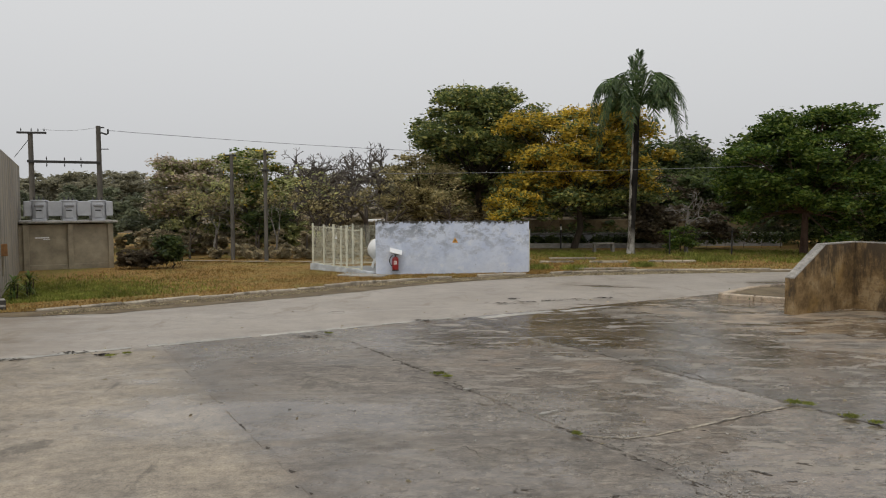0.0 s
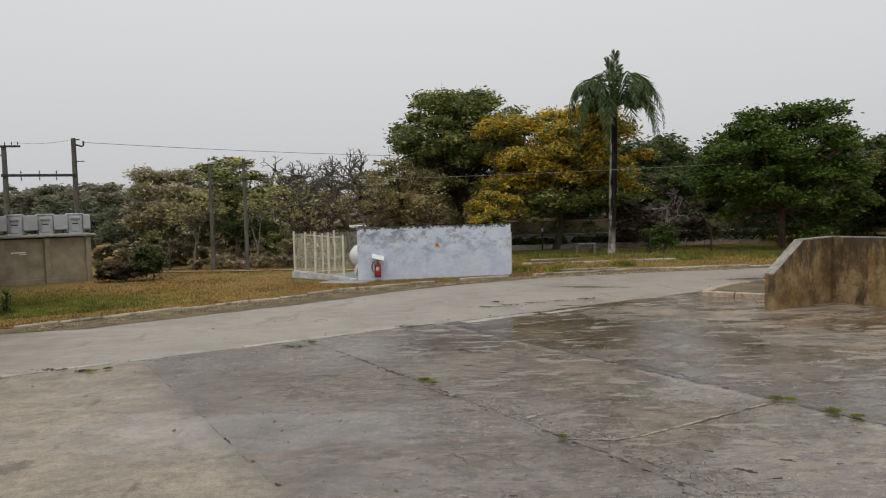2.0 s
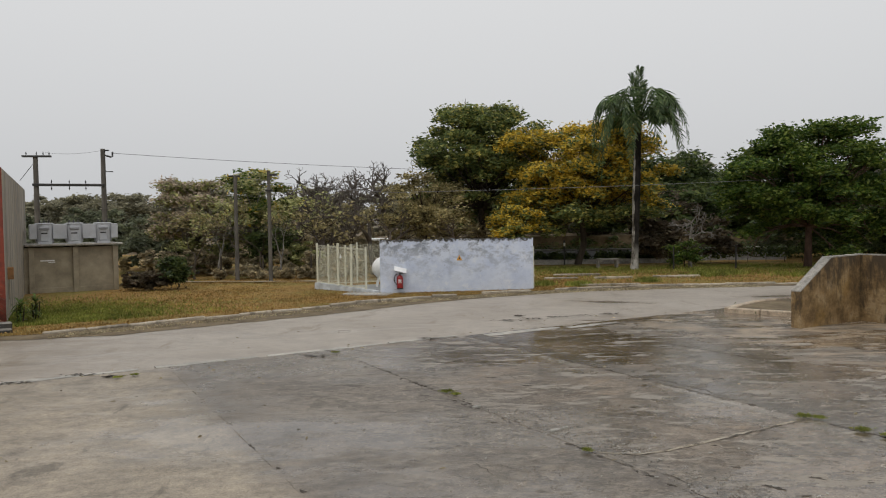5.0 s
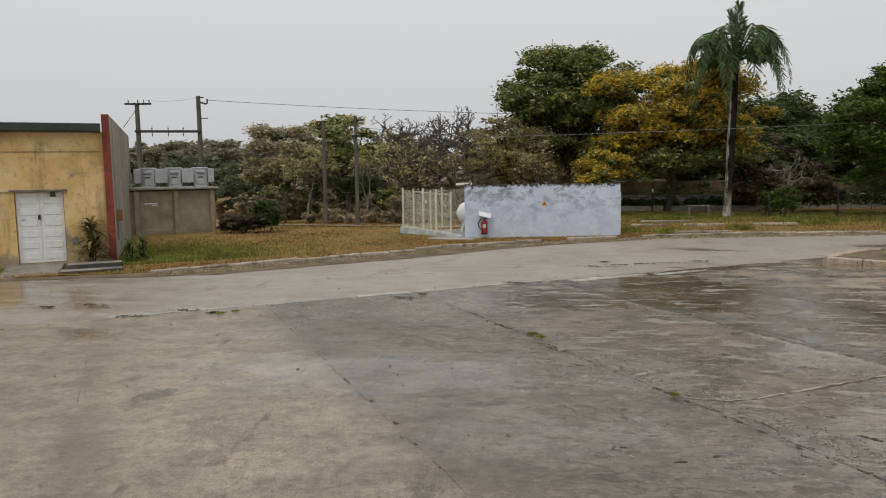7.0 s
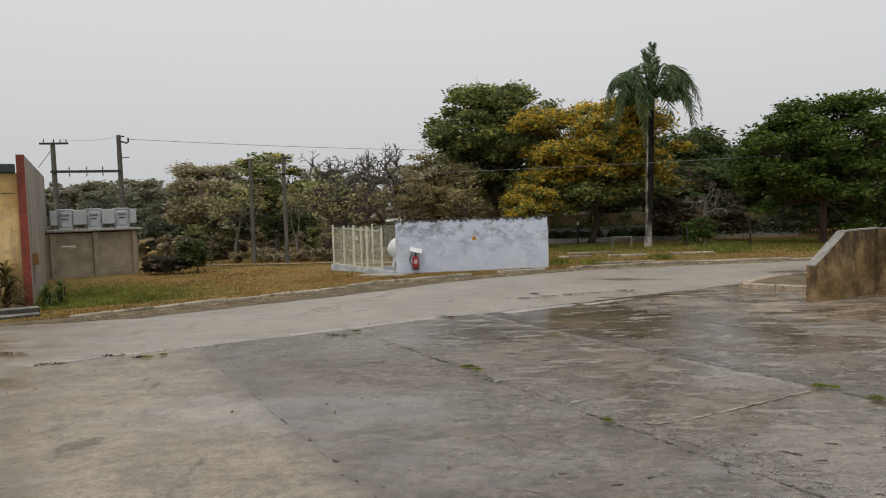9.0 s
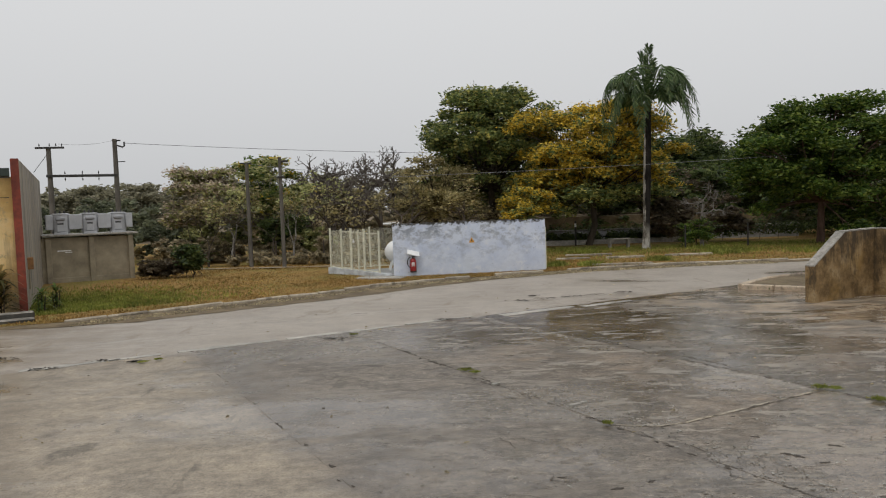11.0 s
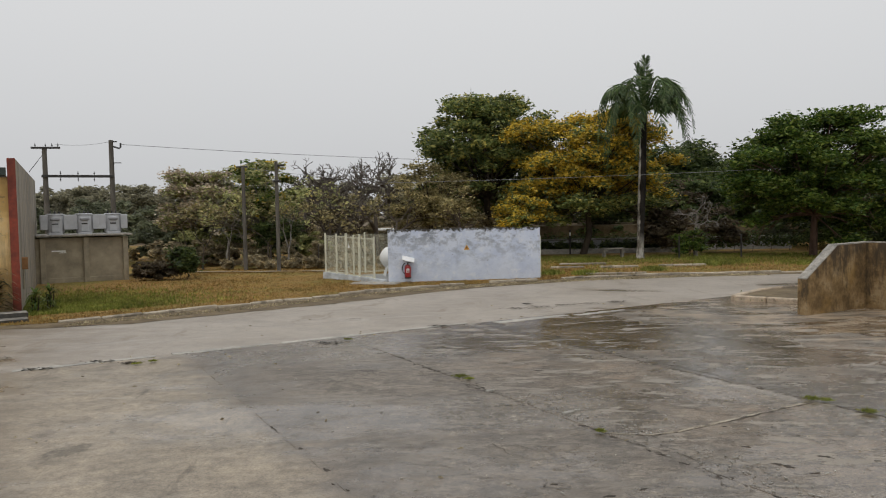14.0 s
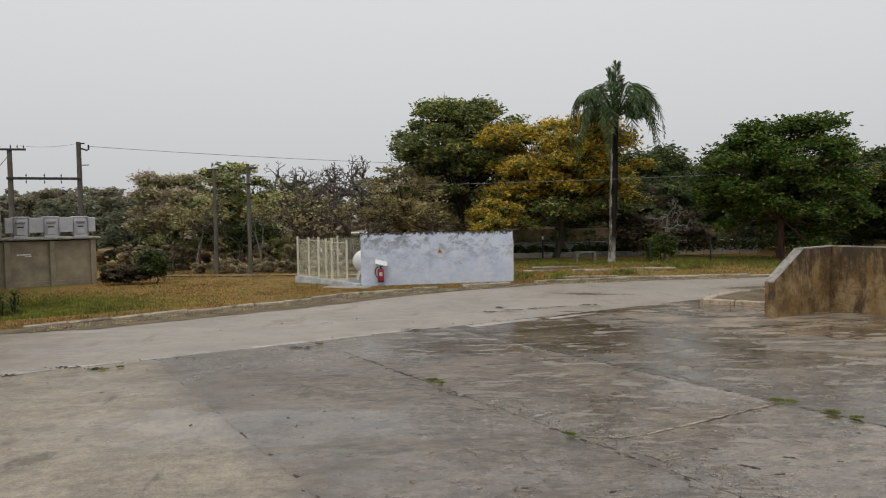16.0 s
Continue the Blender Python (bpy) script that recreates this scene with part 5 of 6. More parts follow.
def palm_bark():
    """Grey-white below, dark above with a painted light left edge, and faint rings."""
    m = Mat("palm_trunk", 0.9, 0.0, 0.15)
    n = m.noise(2.2, 6, 0.7, m.scaled(1.2, 1.2, 0.5))
    sep = m.t.nodes.new("ShaderNodeSeparateXYZ")
    m.link(m.pos, sep.inputs[0])
    up = m.ramp(m.maths('ADD', m.maths('MULTIPLY', sep.outputs["Z"], 0.12), m.maths('MULTIPLY', n, 0.25)), [(0.21, 0.0), (0.3, 1.0)])
    geo = m.t.nodes.new("ShaderNodeNewGeometry")
    face = m.t.nodes.new("ShaderNodeSeparateXYZ")
    m.link(geo.outputs["Normal"], face.inputs[0])
    # light on the trunk's left side, painted as pale colour facing -X
    lit_side = m.ramp(m.maths('ADD', m.maths('MULTIPLY', face.outputs["X"], -1.0), m.maths('SUBTRACT', n, m.maths('MULTIPLY', sep.outputs["Z"], 0.06))), [(0.85, 0.0), (0.95, 1.0)])
    up = m.maths('MULTIPLY', up, m.maths('SUBTRACT', 1.0, lit_side))
    c = m.mix(up, m.ramp(n, [(0.42, (0.08, 0.07, 0.055)), (0.56, (0.38, 0.36, 0.32))]), m.ramp(n, [(0.4, (0.008, 0.007, 0.006)), (0.64, (0.032, 0.028, 0.024))]))
    m.colour(c)
    return m.bump(m.noise(6, 4, 0.6, m.scaled(0.3, 0.3, 4)), 0.4, 0.02).m


PALM_BARK = palm_bark()
palm()


# ---- far side: hedges, low walls, hut, distant building ----
def hedge(label, seed, x0, x1, y, z, deep=0.7, mat=LEAF_DEEP, n=2600):
    r = np.random.default_rng(seed)
    root = thing("hedge", label, "hedge", ((x0 + x1) / 2, y, 0), 0, "clipped hedges")
    k = max(3, int((x1 - x0) / 0.5))
    cs = np.stack([np.linspace(x0, x1, k) - (x0 + x1) / 2, r.normal(0, 0.06, k), z * 0.5 + r.normal(0, 0.03, k)], axis=1)
    cards("foliage", leaves(r, cs, np.tile((0.45, deep / 2, z * 0.52), (k, 1)), n, 0.085, hollow=0.6), mat, root)
    for c in cs[::2]:
        part("stem", Shape().tube([(c[0], c[1], -0.1), (c[0] + 0.05, c[1], z * 0.7)], [0.02, 0.012], 5), BARK, root)


for i, (x0, x1) in enumerate(((3.8, 5.5), (6.4, 8.0), (9.1, 10.3), (10.6, 11.6), (12.0, 13.2))):
    hedge("dark clipped hedge with a rounded top behind a low planter wall", 90 + 10 * i, x0, x1, 43.2, 0.8, n=1900)
planter = thing("planter_wall", "low stained grey planter wall before the hedges", "planter wall", (3.5, 42.75, 0))
part("masonry", Shape().box((5.0, 0, 0.12), (10.2, 0.16, 0.5), 0, 0.02), SLAB, planter)
hedge("dark clipped hedge under the green tree", 92, 14.2, 26.0, 42.6, 1.05, n=6500)
hedge("long dark hedge along the far bank", 93, 3.5, 30.0, 46.5, 1.2, n=9000)
bank = Shape().prism([(-2, 49.5), (45, 49.5), (45, 60), (-2, 60)], -0.1, [1.6, 1.6, 1.66, 1.66])
tagged(part("earth_bank", bank, SOIL), "bare brown earth bank behind the hedges", "bank", kind="structure")
low = thing("low_white_wall", "low grey-white garden wall between the hedges", "garden wall", (4, 44.2, 0))
part("coping", Shape().box((8, 0, 0.86), (17.0, 0.35, 0.1), 0, 0.02), SLAB, low)
part("masonry", Shape().box((8, 0.02, 0.38), (16.8, 0.25, 0.9)), plain("chalky_grey_wall", (0.42, 0.42, 0.42), 0.8, 0, 0.35, 2.0), low)
bench = thing("garden_bench", "small pale concrete bench near the palm", "bench", (8.7, 39.8, 0.05), 4)
part("seat", Shape().box((0, 0, 0.46), (1.15, 0.4, 0.07), 0, 0.015), SLAB, bench)
for x in (-0.5, 0.5):
    part("leg", Shape().box((x, 0, 0.2), (0.12, 0.36, 0.44), 0, 0.015), SLAB, bench)
mp = thing("marker_post", "short dark post with a white band", "post", (6.8, 42.4, 0.05))
part("shaft", Shape().tube([(0, 0, -0.1), (0, 0, 1.45)], 0.05, 8), DARK_STEEL, mp)
part("band", Shape().tube([(0, 0, 1.1), (0, 0, 1.3)], 0.056, 8), WHITE_PAINT, mp)
hut = thing("low_hut", "low hut with a pale sheet roof behind the dry trees", "hut", (-7.2, 54, 0))
part("wall", Shape().box((0, 0, 0.6), (5.6, 2.4, 1.5)), SHED_WALL, hut)
part("roof", Shape().box((0, 0, 1.45), (6.2, 3.0, 0.14), 0, 0.02), WHITE_PAINT, hut)
far = thing("distant_building", "distant pale flat-roofed building above the trees", "building", (36.8, 60.5, 0), -31)
part("wall", Shape().box((0, 0, 3.3), (2.7, 2.7, 6.8)), GREY_WALL, far)
part("roof", Shape().box((0, 0, 6.85), (3.1, 3.1, 0.35), 0, 0.03), SLAB, far)
for i in range(2):
    part("window", Shape().box((-0.65 + i * 1.3, -1.35, 5.6), (0.8, 0.1, 1.2), 0, 0.02), DARK_GLASS, far)
for i, x in enumerate((-12.9, -10.9, -8.9, -6.6)):
    fp = thing("fence_post", "thin dark post of an old boundary fence", "post", (x, 35.2 + 0.1 * i, 0.03), 0, "boundary fence posts")
    part("shaft", Shape().tube([(0, 0, -0.15), (0.03, 0, 1.15)], [0.05, 0.04], 7), BARK, fp)
for x, y in ((11.6, 37.6), (14.9, 37.9)):
    fp = thing("fence_post", "thin dark post beside the far lawn", "post", (x, y, 0.03), 0, "boundary fence posts")
    part("shaft", Shape().tube([(0, 0, -0.15), (0.0, 0, 1.2)], [0.045, 0.04], 7), DARK_STEEL, fp)
tree("green_bush", "rounded bright green bush beside the palm", 95, (12.3, 38.0, 0), (12.3, 38.0, 0.75), (0.8, 0.7, 0.75), 12, [("crown", LEAF_GREEN, 2600, 0.08, 0.4)], 0.04, category="bush")
woods("boundary_scrub", "dark brown scrub beside the transformer plinth", 96, [(-12.9, -11.3, 29.6, 30.3, 0.7, 0.85, 18)], LEAF_SCRUB, 0.07, 700)
tree("dark_bush", "dark green bush at the edge of the lawn", 98, (-11.2, 30.2, 0), (-11.2, 30.2, 0.75), (0.34, 0.4, 0.66), 14, [("crown", LEAF_DEEP, 4200, 0.09, 0.4)], 0.05, category="bush")
tree("dark_bush", "dark green bush with pale buds beside the slim pole", 99, (-9.2, 38.6, 0), (-9.2, 38.6, 1.5), (1.3, 1.0, 0.95), 20, [("crown", LEAF_DEEP, 6500, 0.1, 0.3), ("blossom", LEAF_PALE, 260, 0.06, 0.9)], 0.06, category="bush")
woods("dark_thicket", "deep dark green thicket under the trees", 97, [(-4, 34, 57.5, 60, 4.6, 6.2, 34), (20, 34, 43, 46, 2.5, 5.0, 16)], LEAF_DEEP, 0.16, 1500)


# ---- grass, litter and weeds ----
def kerb_y(x):
    for (x0, y0), (x1, y1) in zip(KB, KB[1:]):
        if x0 <= x <= x1:
            return y0 + (y1 - y0) * (x - x0) / (x1 - x0)
    return KB[-1][1]


def blades(name, label, seed, n, spot, height, mat, category="grass", wide=0.012):
    """Short upright blades where spot(r) puts them."""
    r = np.random.default_rng(seed)
    p = np.array([spot(r) for _ in range(n)])
    a = r.uniform(0, 2 * math.pi, n)
    h = height * (0.5 + r.random(n))
    side = np.stack([np.cos(a), np.sin(a), np.zeros(n)], 1) * (wide * (0.6 + 0.8 * r.random(n)))[:, None]
    lean = np.stack([r.normal(0, 0.45, n) * h, r.normal(0, 0.45, n) * h, h], 1)
    q = np.stack([p - side, p + side, p + lean * 0.6 + side * 0.7, p + lean], 1)
    ob = cards(name, q, mat)
    return tagged(ob, label, category, kind="stuff")


def lawn_spot(r):
    x = r.uniform(-13.5, 6)
    y0 = kerb_y(x) + 0.12
    return (x, y0 + (36 - y0) * r.random() ** 1.2, 0.015)


def far_lawn_spot(r):
    x = r.uniform(3.4, 26)
    y0 = kerb_y(x) + 0.12
    return (x, y0 + (38 - y0) * r.random() ** 1.1, 0.015)


def green_spot(r):
    x = r.uniform(3.4, 26)
    return (x, max(kerb_y(x) + 0.3, 41.2 - abs(r.normal(0, 4.2))), 0.015)


def corner_spot(r):
    p = B0 + BX * (1.7 + abs(r.normal(0, 2.3))) + BY * (-0.9 + abs(r.normal(0, 2.9)))
    return (p.x, max(p.y, kerb_y(p.x) + 0.1), 0.015)


def wall_foot_spot(r):
    p = B0 + BX * (r.uniform(-6, -1.0)) + BY * r.uniform(-1.3, 0)
    return (p.x, p.y, 0.04)


blades("straw_lawn", "dry straw-coloured grass blades on the lawn", 100, 70000, lawn_spot, 0.048, STRAW, wide=0.014)
blades("green_lawn", "green grass among dry patches across the road", 101, 24000, green_spot, 0.085, GRASS, wide=0.016)
blades("dry_lawn_tufts", "dry grass mixed into the far lawn", 102, 20000, far_lawn_spot, 0.06, STRAW, wide=0.016)
blades("corner_grass", "long bright green grass at the building's corner", 103, 17000, corner_spot, 0.085, GRASS, wide=0.014)
blades("wall_foot_grass", "weedy grass along the yellow wall's foot", 104, 2200, wall_foot_spot, 0.075, GRASS, wide=0.012)


def tufts(spots):
    def pick(r):
        x, y, w = spots[int(r.integers(len(spots)))]
        return (x + r.normal(0, w), y + r.normal(0, w), 0.04)
    return pick


blades("lawn_tufts", "taller weed tufts dotted over the far lawn", 105, 5200, tufts([(5.2, 29.2, 0.25), (8.3, 30.6, 0.22), (11.8, 33.5, 0.5), (13.0, 34.5, 0.6), (12.4, 36.5, 0.5), (6.3, 36.6, 0.4), (16, 33, 0.7), (3.9, 29.5, 0.2)]), 0.16, GRASS, wide=0.016)


# ---- dirt strip and kerb stones ----
inner, outer = [(x, y - 0.1) for x, y in K], [(x, kerb_y(x)) for x, y in K]
sh = Shape()
fine_in, fine_out = [], []
for i in range(len(K) - 1):
    m = max(1, int(math.dist(K[i], K[i + 1]) / 0.5))
    for j in range(m):
        t = j / m
        w = float(rng.normal(0, 0.06))
        a, b = Vector(inner[i]).lerp(Vector(inner[i + 1]), t), Vector(outer[i]).lerp(Vector(outer[i + 1]), t)
        a += (a - b).normalized() * w
        fine_in.append((a.x, a.y, 0.0))
        fine_out.append((b.x, b.y, 0.03))
n = len(fine_in)
sh.add(fine_in + fine_out, [(i, i + 1, n + i + 1, n + i) for i in range(n - 1)])
tagged(part("gutter_strip", sh, SOIL), "brown dirt and leaf litter between road and kerb", "verge strip", kind="structure")


def litter_spot(r):
    x = r.uniform(-9.5, 12)
    return (x, kerb_y(x) + r.uniform(-1.0, 0.0), 0.01)


blades("leaf_litter", "dead leaves and dry grass in the gutter", 106, 9000, litter_spot, 0.03, LEAF_BROWN, "leaf litter", 0.02)


DARK_SPOTS = [(-8.65, 13.54, 0.09), (-9.47, 13.28, 0.07), (-7.31, 12.48, 0.1), (-6.45, 13.08, 0.1), (-5.9, 12.9, 0.06), (1.6, 19.4, 0.1), (2.3, 19.7, 0.1), (2.9, 19.95, 0.08), (3.6, 20.2, 0.1), (4.5, 20.5, 0.08), (-11.2, 11.4, 0.12), (-10.6, 11.6, 0.08), (-0.4, 16.6, 0.08), (1.93, 20.34, 0.05), (-2.6, 14.6, 0.12)]


def road_spot(r):
    v = r.uniform(-12, 16)
    x, y = plan(v, ROAD_U + r.normal(0, 0.2) + (r.uniform(-4, 9) if r.random() < 0.6 else 0))
    return (x, y, 0.004)


blades("fallen_leaves", "small dead leaves and crumbs scattered over the paving", 107, 230, road_spot, 0.018, LEAF_BROWN, "leaf litter", 0.035)
JOINT_WEEDS = [(-0.06, 11.38, 0.16), (0.06, 11.2, 0.1), (1.5, 8.45, 0.08), (4.55, 9.74, 0.16), (4.7, 9.66, 0.12), (4.95, 9.1, 0.16), (5.1, 8.85, 0.1), (-5.7, 12.75, 0.12), (-5.5, 12.95, 0.1), (-2.3, 14.9, 0.12)]
blades("joint_weeds", "small weeds and moss growing in the paving joints", 108, 2600, tufts([(x, y, w * 0.3) for x, y, w in JOINT_WEEDS]), 0.013, GRASS, "weeds", 0.011)

kerb = thing("kerb", "broken line of weathered concrete kerb stones", "kerb", (0, 0, 0), kind="structure")
r = np.random.default_rng(110)
variants = []
for _ in range(4):
    sh = Shape()
    sh.box((0, 0, 0), (0.97 + 0.02 * float(r.normal()), 0.15, 0.26), 0, 0.02 + 0.012 * float(r.random()))
    variants.append(sh.mesh("kerb_stone", KERB))
for x, y, h in along(KB, 12.0, 74.0, 1.0):
    s = (Vector((x, y)) - B0).dot(BX)
    if r.random() < 0.06 or -1.2 < s < 2.0:
        continue
    ob = new("kerb_stone", variants[int(r.integers(4))])
    ob.parent = kerb
    ob.matrix_basis = pose(x, y, -0.028 + 0.014 * float(r.normal()), float(r.normal(0, 2)), float(r.normal(0, 0.8)), h + float(r.normal(0, 1.2)))

# ---- the traffic island by the ramp and a low dark wall end ----
KERB_BROWN = concrete("brown_kerb", (0.34, 0.26, 0.18), (0.52, 0.42, 0.31), (0.07, 0.05, 0.03), 0.8, 0.7)
island = thing("traffic_island", "small raised island with a pale concrete kerb", "traffic island", (7.75, 20.5, 0), kind="structure")
part("fill", Shape().prism([(0.12, 0.02), (1.4, -1.02), (4.5, -2.2), (4.5, 3.2), (1.35, 1.5)], -0.1, 0.1), SOIL, island)
front = [((0, 0), (0.66, -0.54)), ((0.67, -0.55), (1.33, -1.1)), ((1.34, -1.11), (2.4, -1.95)), ((0, 0.08), (0.65, 0.78)), ((0.66, 0.79), (1.32, 1.5)), ((1.33, 1.51), (2.9, 2.5))]
for a, b in front:
    a, b = Vector(a), Vector(b)
    m = a.lerp(b, 0.5)
    part("kerb_stone", Shape().box((m.x, m.y, 0.02), ((b - a).length - 0.02, 0.17, 0.25), math.degrees(math.atan2((b - a).y, (b - a).x)), 0.025), KERB_BROWN, island)
isl = [(9.0, 20.6, 0.35), (9.6, 21.3, 0.4), (8.6, 20.5, 0.25), (9.5, 20.2, 0.3)]
blades("island_weeds", "dark weeds on the small island", 109, 2200, tufts(isl), 0.05, LEAF_DEEP, "weeds", 0.014)
stub = thing("low_dark_wall", "low dark wet wall end beside the ramp", "low wall", (9.93, 15.0, 0), -32)
part("masonry", Shape().box((0.9, 0.12, 0.42), (1.8, 0.24, 1.04), 0, 0.02), plain("dark_wet_render", (0.07, 0.06, 0.05), 0.5, 0, 0.5, 3.0), stub)
part("coping", Shape().box((0.9, 0.12, 0.965), (1.84, 0.28, 0.05), 0, 0.01), OCHRE, stub)

# ---- paving slabs ----
paving = thing("concrete_apron", "wide wet apron of worn concrete slabs with open joints", "pavement", (0, 0, 0), kind="structure")
EDGES = [-24.6, -21.6, -18.6, -15.6, -12.6, -9.6, -6.6, -3.6, -0.6, 2.4, 5.6, 8.87, 11.8, 14.8, 17.9, 21.0, 24.0, 27.0, 30.0]
for i, (v0, v1) in enumerate(zip(EDGES, EDGES[1:])):
    gap = 0.008
    cuts = [(ROAD_U + 0.03, ROAD_U + 0.03), (-1.5, -1.5), (12.0, 12.0), (26.0, 26.0)]
    if v0 == 5.6:
        cuts.insert(1, (-6.5, -6.07))
    for j, ((ua0, ub0), (ua1, ub1)) in enumerate(zip(cuts, cuts[1:])):
        ga, gb = (0.003 if v < 5 else gap for v in (v0, v1))
        corners = [plan(v0 + ga, ua0 + gap), plan(v1 - gb, ub0 + gap), plan(v1 - gb, ub1 - gap), plan(v0 + ga, ua1 - gap)]
        if (ua1, ub1) == (-6.5, -6.07):
            corners[3:3] = [plan(7.1, -6.07 - gap), plan(6.35, -6.09 - gap), plan(5.95, -6.18 - gap)]
        elif (ua0, ub0) == (-6.5, -6.07):
            corners[1:1] = [plan(5.95, -6.18 + gap), plan(6.35, -6.09 + gap), plan(7.1, -6.07 + gap)]
        z = 0.004 + 0.003 * float(rng.random())
        part("paving_slab", Shape().prism(outline(corners[::-1], 0.007 if v1 < 5.5 else 0.01), -0.1, z), APRON, paving)

def joint_mat():
    """Sand washed level with the slabs in most places, dark and open in others."""
    m = Mat("joint_grit", 0.7)
    n = m.noise(1.3, 6, 0.7)
    c = m.ramp(n, [(0.4, (0.25, 0.215, 0.17)), (0.53, (0.19, 0.165, 0.135)), (0.59, (0.06, 0.05, 0.038))])
    c = m.mix(m.ramp(m.noise(14, 5, 0.75), [(0.42, 0.5), (0.52, 0.0)]), c, (0.05, 0.042, 0.032))
    m.colour(c)
    return m.bump(m.noise(30, 4), 0.5, 0.01).m


fill = Shape().prism([plan(-24.6, ROAD_U + 0.05), plan(-24.6, 26), plan(30, 26), plan(30, ROAD_U + 0.05)], -0.09, 0.0015)
tagged(part("joint_fill", fill, joint_mat()), "sandy grit that fills the joints between slabs", "joint filling", kind="structure")
band = thing("road_edge_band", "broken pale strip of mortar along the road's edge", "mortar strip", (0, 0, 0), kind="structure")
for v0, v1, w, u in ((-0.4, 1.9, 0.1, -14.6), (2.2, 4.1, 0.13, -14.62), (4.3, 6.8, 0.1, -14.6), (7.0, 8.7, 0.09, -14.62), (9.3, 11.4, 0.17, -14.3), (11.6, 13.2, 0.13, -14.15)):
    c = [plan(v0, u - w), plan(v0, u + w), plan(v1, u + w * 0.7), plan(v1, u - w * 0.7)]
    part("mortar_piece", Shape().prism(outline(c, 0.025), -0.1, 0.012), MORTAR, band)

# pale broken margins along two joints, and a trodden path across the lawn
lips = thing("joint_margin", "thin pale broken concrete edge along a joint", "joint edge", (0, 0, 0), kind="structure")
for (v0, u0), (v1, u1) in (((5.66, -6.5), (5.93, -6.22)), ((5.95, -6.21), (6.3, -6.13)), ((6.34, -6.12), (6.8, -6.11)), ((6.84, -6.11), (7.35, -6.11)), ((7.45, -6.11), (7.8, -6.11)), ((8.0, -6.1), (8.6, -6.1))):
    a, b = Vector(plan(v0, u0)), Vector(plan(v1, u1))
    side = (b - a).normalized().orthogonal() * 0.02
    c = [tuple(a - side), tuple(b - side), tuple(b + side), tuple(a + side)]
    part("edge_piece", Shape().prism(outline(c, 0.006), -0.05, 0.008), KERB, lips)
path = []
for i in range(24):
    x = -15 + i * 0.6
    path.append((x, 33.3 + 0.035 * (x + 8) ** 2 * 0.3 - 0.12 * (x + 8), 0.0))
sh = Shape()
sh.add([(x, y - 0.2 - 0.14 * math.sin(x * 2), 0.07) for x, y, _ in path] + [(x, y + 0.2 + 0.14 * math.cos(x * 3), 0.07) for x, y, _ in path], [(i, i + 1, 24 + i + 1, 24 + i) for i in range(23)])
tagged(part("sandy_path", sh, plain("pale_sand", (0.3, 0.245, 0.165), 0.9, 0, 0.4, 2.0)), "pale sandy footpath worn across the lawn", "path", kind="structure")


def flat_scraps(name, label, seed, spots, n, size, mat, category="leaf litter"):
    """Scraps that lie flat, in small drifts."""
    r = np.random.default_rng(seed)
    out = []
    for x, y, w in spots:
        for _ in range(n):
            cx, cy, a = x + r.normal(0, w * 1.6), y + r.normal(0, w * 0.6), r.uniform(0, 6.3)
            s = size * r.uniform(0.5, 1.4)
            z = 0.012 + 0.02 * r.random()
            ca, sa = math.cos(a) * s, math.sin(a) * s
            out.append([(cx - ca, cy - sa, z), (cx - sa * 0.4, cy + ca * 0.4, z + 0.012), (cx + ca, cy + sa, z), (cx + sa * 0.4, cy - ca * 0.4, z + 0.006)])
    return tagged(cards(name, out, mat), label, category, kind="stuff")


flat_scraps("litter_drifts", "dark drifts of wet leaves on the road", 140, DARK_SPOTS, 45, 0.035, LEAF_WET)
rr = np.random.default_rng(141)
flat_scraps("loose_chips", "small chips of concrete and leaf scraps on the apron", 142, [(rr.uniform(-8, 9), rr.uniform(5, 17), 0.3) for _ in range(80)], 3, 0.014, KERB, "debris")


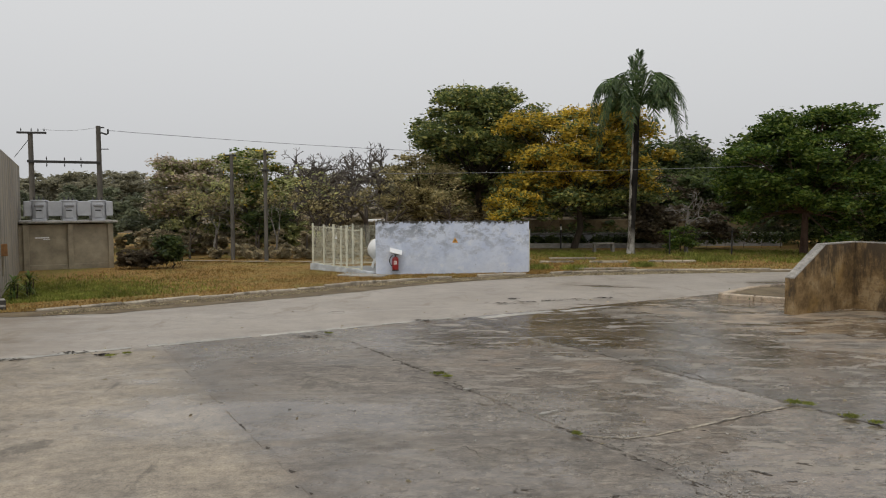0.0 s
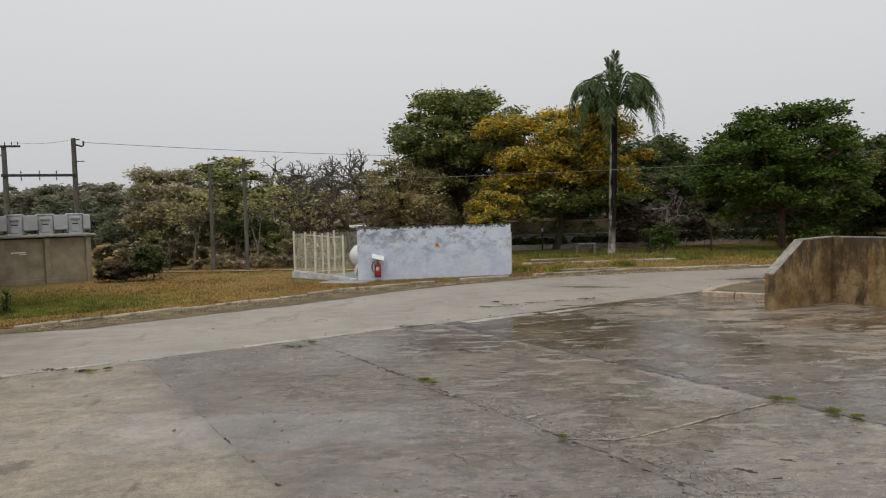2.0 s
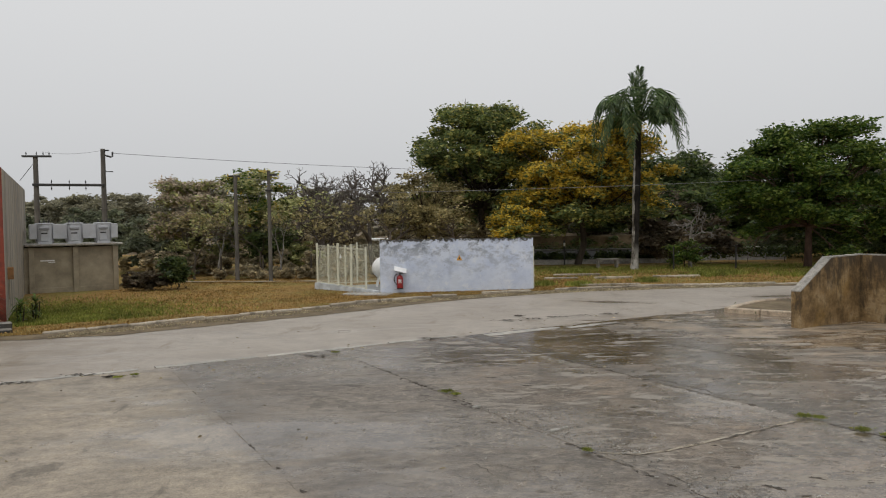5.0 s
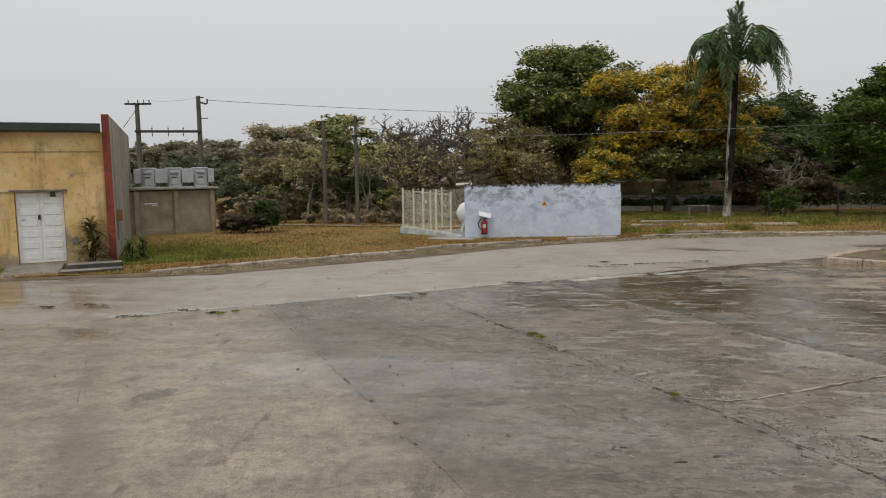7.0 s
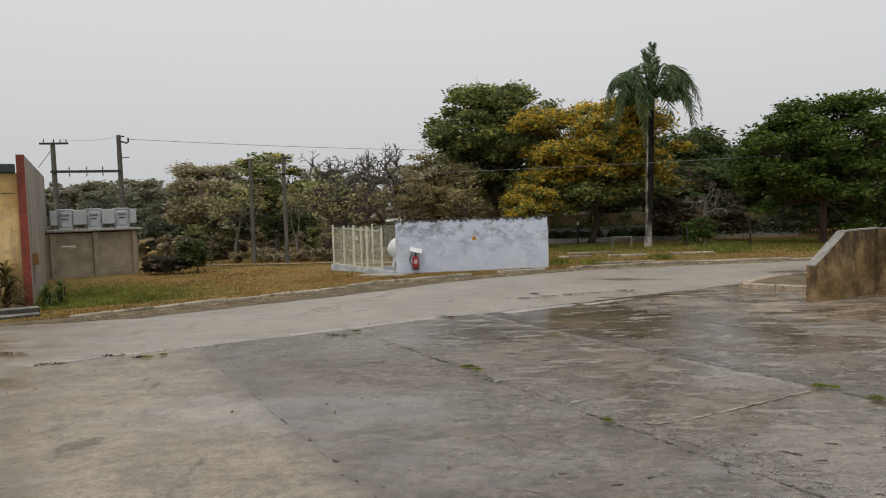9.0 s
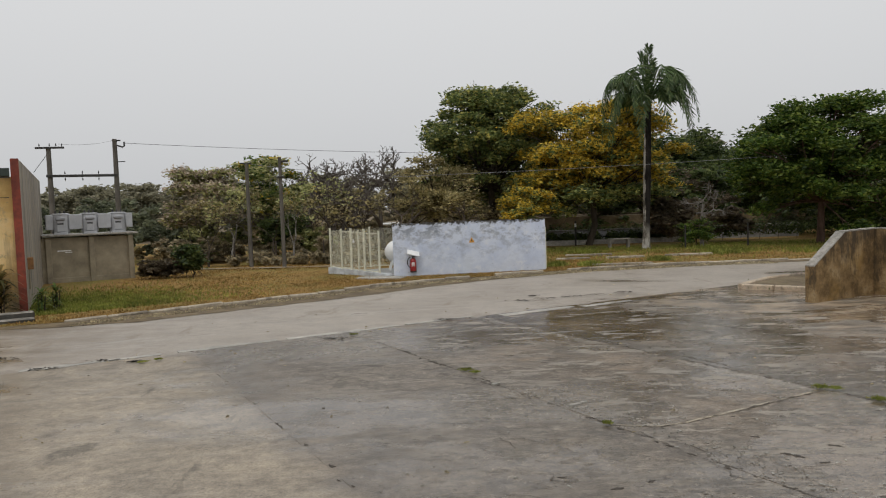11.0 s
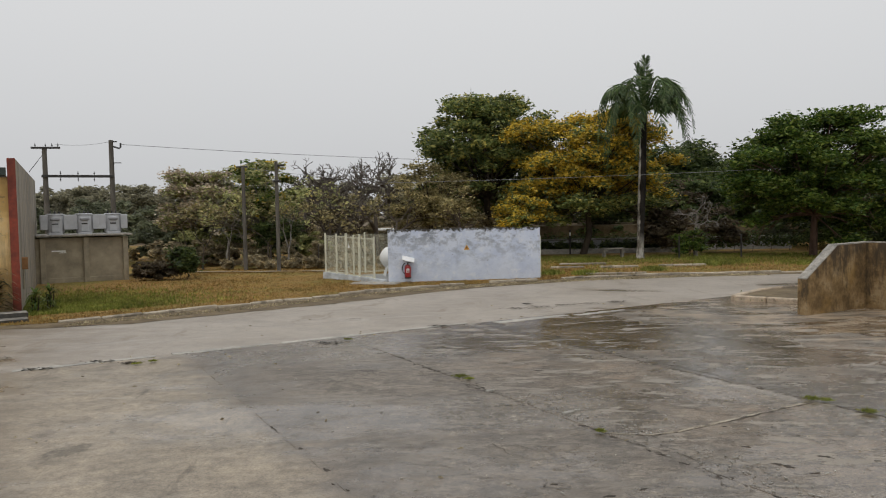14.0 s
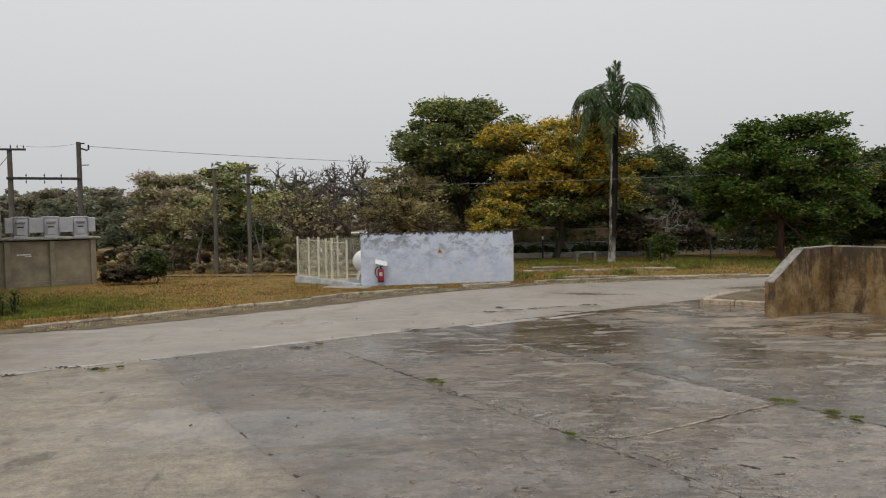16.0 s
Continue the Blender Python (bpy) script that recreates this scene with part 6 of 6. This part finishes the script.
def cracks():
    """Fine wandering cracks over the apron, each a narrow broken line of grit."""
    r = np.random.default_rng(150)
    grit = plain("crack_grit", (0.09, 0.076, 0.058), 0.8, 0, 0.5, 9.0)
    root = thing("apron_cracks", "fine wandering cracks in the old concrete", "cracks", (0, 0, 0), kind="structure")
    starts = [(-0.2, 11.2, -62, 1.6, 0.011), (2.0, 7.9, -50, 0.7, 0.007), (2.3, 15.2, -20, 1.6, 0.01), (5.0, 15.1, -58, 3.0, 0.012), (3.2, 12.6, -60, 2.2, 0.012)]
    starts += [(r.uniform(-0.5, 8), r.uniform(5.5, 16), r.uniform(-75, -15), r.uniform(0.3, 1.1), r.uniform(0.004, 0.009)) for _ in range(44)]
    # open, ragged stretches of the joints themselves
    for v0, u0, v1, u1, w in ((8.87, -13.4, 8.87, -10.6, 0.016), (8.87, -9.8, 8.8, -7.2, 0.013), (8.85, -5.9, 8.89, -3.2, 0.024), (5.6, -12.0, 5.62, -10.2, 0.013), (5.62, -6.4, 5.6, -5.5, 0.011), (5.58, -5.2, 5.43, -4.6, 0.009), (5.62, -4.2, 5.6, -3.1, 0.01), (5.66, -6.42, 5.98, -6.17, 0.009), (6.0, -6.15, 7.1, -6.08, 0.009), (7.15, -6.08, 8.8, -6.07, 0.017), (11.8, -11.5, 11.8, -7.0, 0.016)):
        a, b = Vector(plan(v0, u0)), Vector(plan(v1, u1))
        m = max(6, int((b - a).length / 0.07))
        side = (b - a).normalized().orthogonal()
        mid = [a.lerp(b, i / m) + side * float(r.normal(0, 0.017)) for i in range(m + 1)]
        half = [w * (0.15 + float(r.random()) ** 2) for _ in mid]
        pts = [(p.x - side.x * h, p.y - side.y * h, 0.0128) for p, h in zip(mid, half)] + [(p.x + side.x * h, p.y + side.y * h, 0.0128) for p, h in zip(mid, half)]
        part("crack", Shape().add(pts, [(i, i + 1, m + 2 + i, m + 1 + i) for i in range(m)]), grit, root)
    for x, y, a, length, w in starts:
        n = max(4, int(length / 0.09))
        pts, ang = [Vector((x, y))], radians(a)
        for _ in range(n):
            step = ang + float(r.normal(0, 0.5))
            pts.append(pts[-1] + Vector((math.cos(step), math.sin(step))) * length / n)
        left, right = [], []
        for i, p in enumerate(pts):
            t = (pts[min(i + 1, n)] - pts[max(i - 1, 0)]).normalized()
            half = w * (0.3 + 0.9 * float(r.random())) * math.sin(math.pi * min(0.97, max(0.03, i / n)))
            left.append((p.x - t.y * half, p.y + t.x * half, 0.0125))
            right.append((p.x + t.y * half, p.y - t.x * half, 0.0125))
        m = len(left)
        part("crack", Shape().add(left + right, [(i, i + 1, m + i + 1, m + i) for i in range(m - 1)]), grit, root)


cracks()


def crumbled():
    """Ragged spots where the slab edges have broken away, lying along the joints and over the flaked slabs."""
    r = np.random.default_rng(160)
    dark, pale = Shape(), Shape()

    def spot(sh, x, y, size, turn, z):
        n = int(r.integers(9, 15))
        a0 = r.uniform(0, 6.28)
        pts = []
        for i in range(n):
            a = a0 + 2 * math.pi * i / n
            k = size * r.uniform(0.2, 1.0)
            lx, ly = math.cos(a) * k, math.sin(a) * k * 0.42
            pts.append((x + lx * math.cos(turn) - ly * math.sin(turn), y + lx * math.sin(turn) + ly * math.cos(turn)))
        sh.prism(pts, 0.0, z)

    for v, u0, u1, k in ((2.4, -13.5, -2.0, 9), (5.6, -13.0, -1.5, 60), (8.87, -13.0, -2.0, 34)):
        for _ in range(k):
            x, y = plan(v + float(r.normal(0, 0.035)), r.uniform(u0, u1))
            spot(dark, x, y, r.uniform(0.02, 0.085), math.atan2(EU.y, EU.x) + float(r.normal(0, 0.3)), 0.0095 + 0.001 * float(r.random()))
    for _ in range(90):
        x, y = plan(r.uniform(4.8, 13.5), r.uniform(-13.5, -1.5))
        spot(dark, x, y, r.uniform(0.02, 0.05) + 0.08 * float(r.random()) ** 5, float(r.normal(0, 0.5)), 0.0095 + 0.001 * float(r.random()))
    for _ in range(700):
        near = r.random() < 0.6
        x, y = plan(5.6 + abs(float(r.normal(0, 0.35))), r.uniform(-8.5, -2)) if near else plan(r.uniform(2.4, 10), r.uniform(-13, -1.5))
        spot(pale, x, y, 0.01 + 0.035 * float(r.random()) ** 3, r.uniform(0, 3.14), 0.011 + 0.01 * float(r.random()))
    # two broken-out hollows in the near slab, and a lifted flake beside the joint
    for x, y, size in ((3.05, 7.35, 0.12), (3.12, 7.28, 0.08), (3.62, 7.55, 0.09), (2.95, 7.9, 0.07), (1.2, 6.6, 0.08), (1.55, 6.75, 0.07), (0.75, 6.9, 0.05)):
        spot(dark, x, y, size, float(r.normal(0, 0.3)), 0.0105)
    for x, y, size in ((1.28, 9.3, 0.14), (1.4, 9.4, 0.08), (0.35, 10.5, 0.1)):
        spot(pale, x, y, size, 0.4, 0.03)
    tagged(part("crumbled_spots", dark, plain("broken_grit", (0.07, 0.058, 0.045), 0.95, 0, 0.6, 26.0, 0.5)), "ragged dark spots of crumbled concrete along the joints", "crumbled concrete", kind="stuff")
    tagged(part("loose_flakes", pale, MORTAR), "small pale loose flakes of broken concrete", "debris", kind="stuff")


crumbled()
pad = Shape().prism(outline([(-3.9, 26.75), (-2.2, 26.3), (-2.0, 27.0), (-2.55, 27.2), (-3.6, 27.7)], 0.03), -0.1, 0.06)
tagged(part("gate_pad", pad, MORTAR), "broken pale concrete pad before the gate", "pad", kind="structure")
edging = thing("edging_stones", "broken line of flat pale edging stones in the lawn", "edging", (0, 0, 0), kind="structure")
for x0, x1, y in ((4.3, 5.8, 32.6), (6.5, 8.2, 32.6), (9.2, 11.3, 32.9), (5.2, 7.6, 29.0), (3.7, 4.1, 34.2), (5.0, 7.2, 34.6)):
    part("edging_stone", Shape().box(((x0 + x1) / 2, y, 0.04), (x1 - x0, 0.22, 0.16), 2, 0.025), KERB, edging)
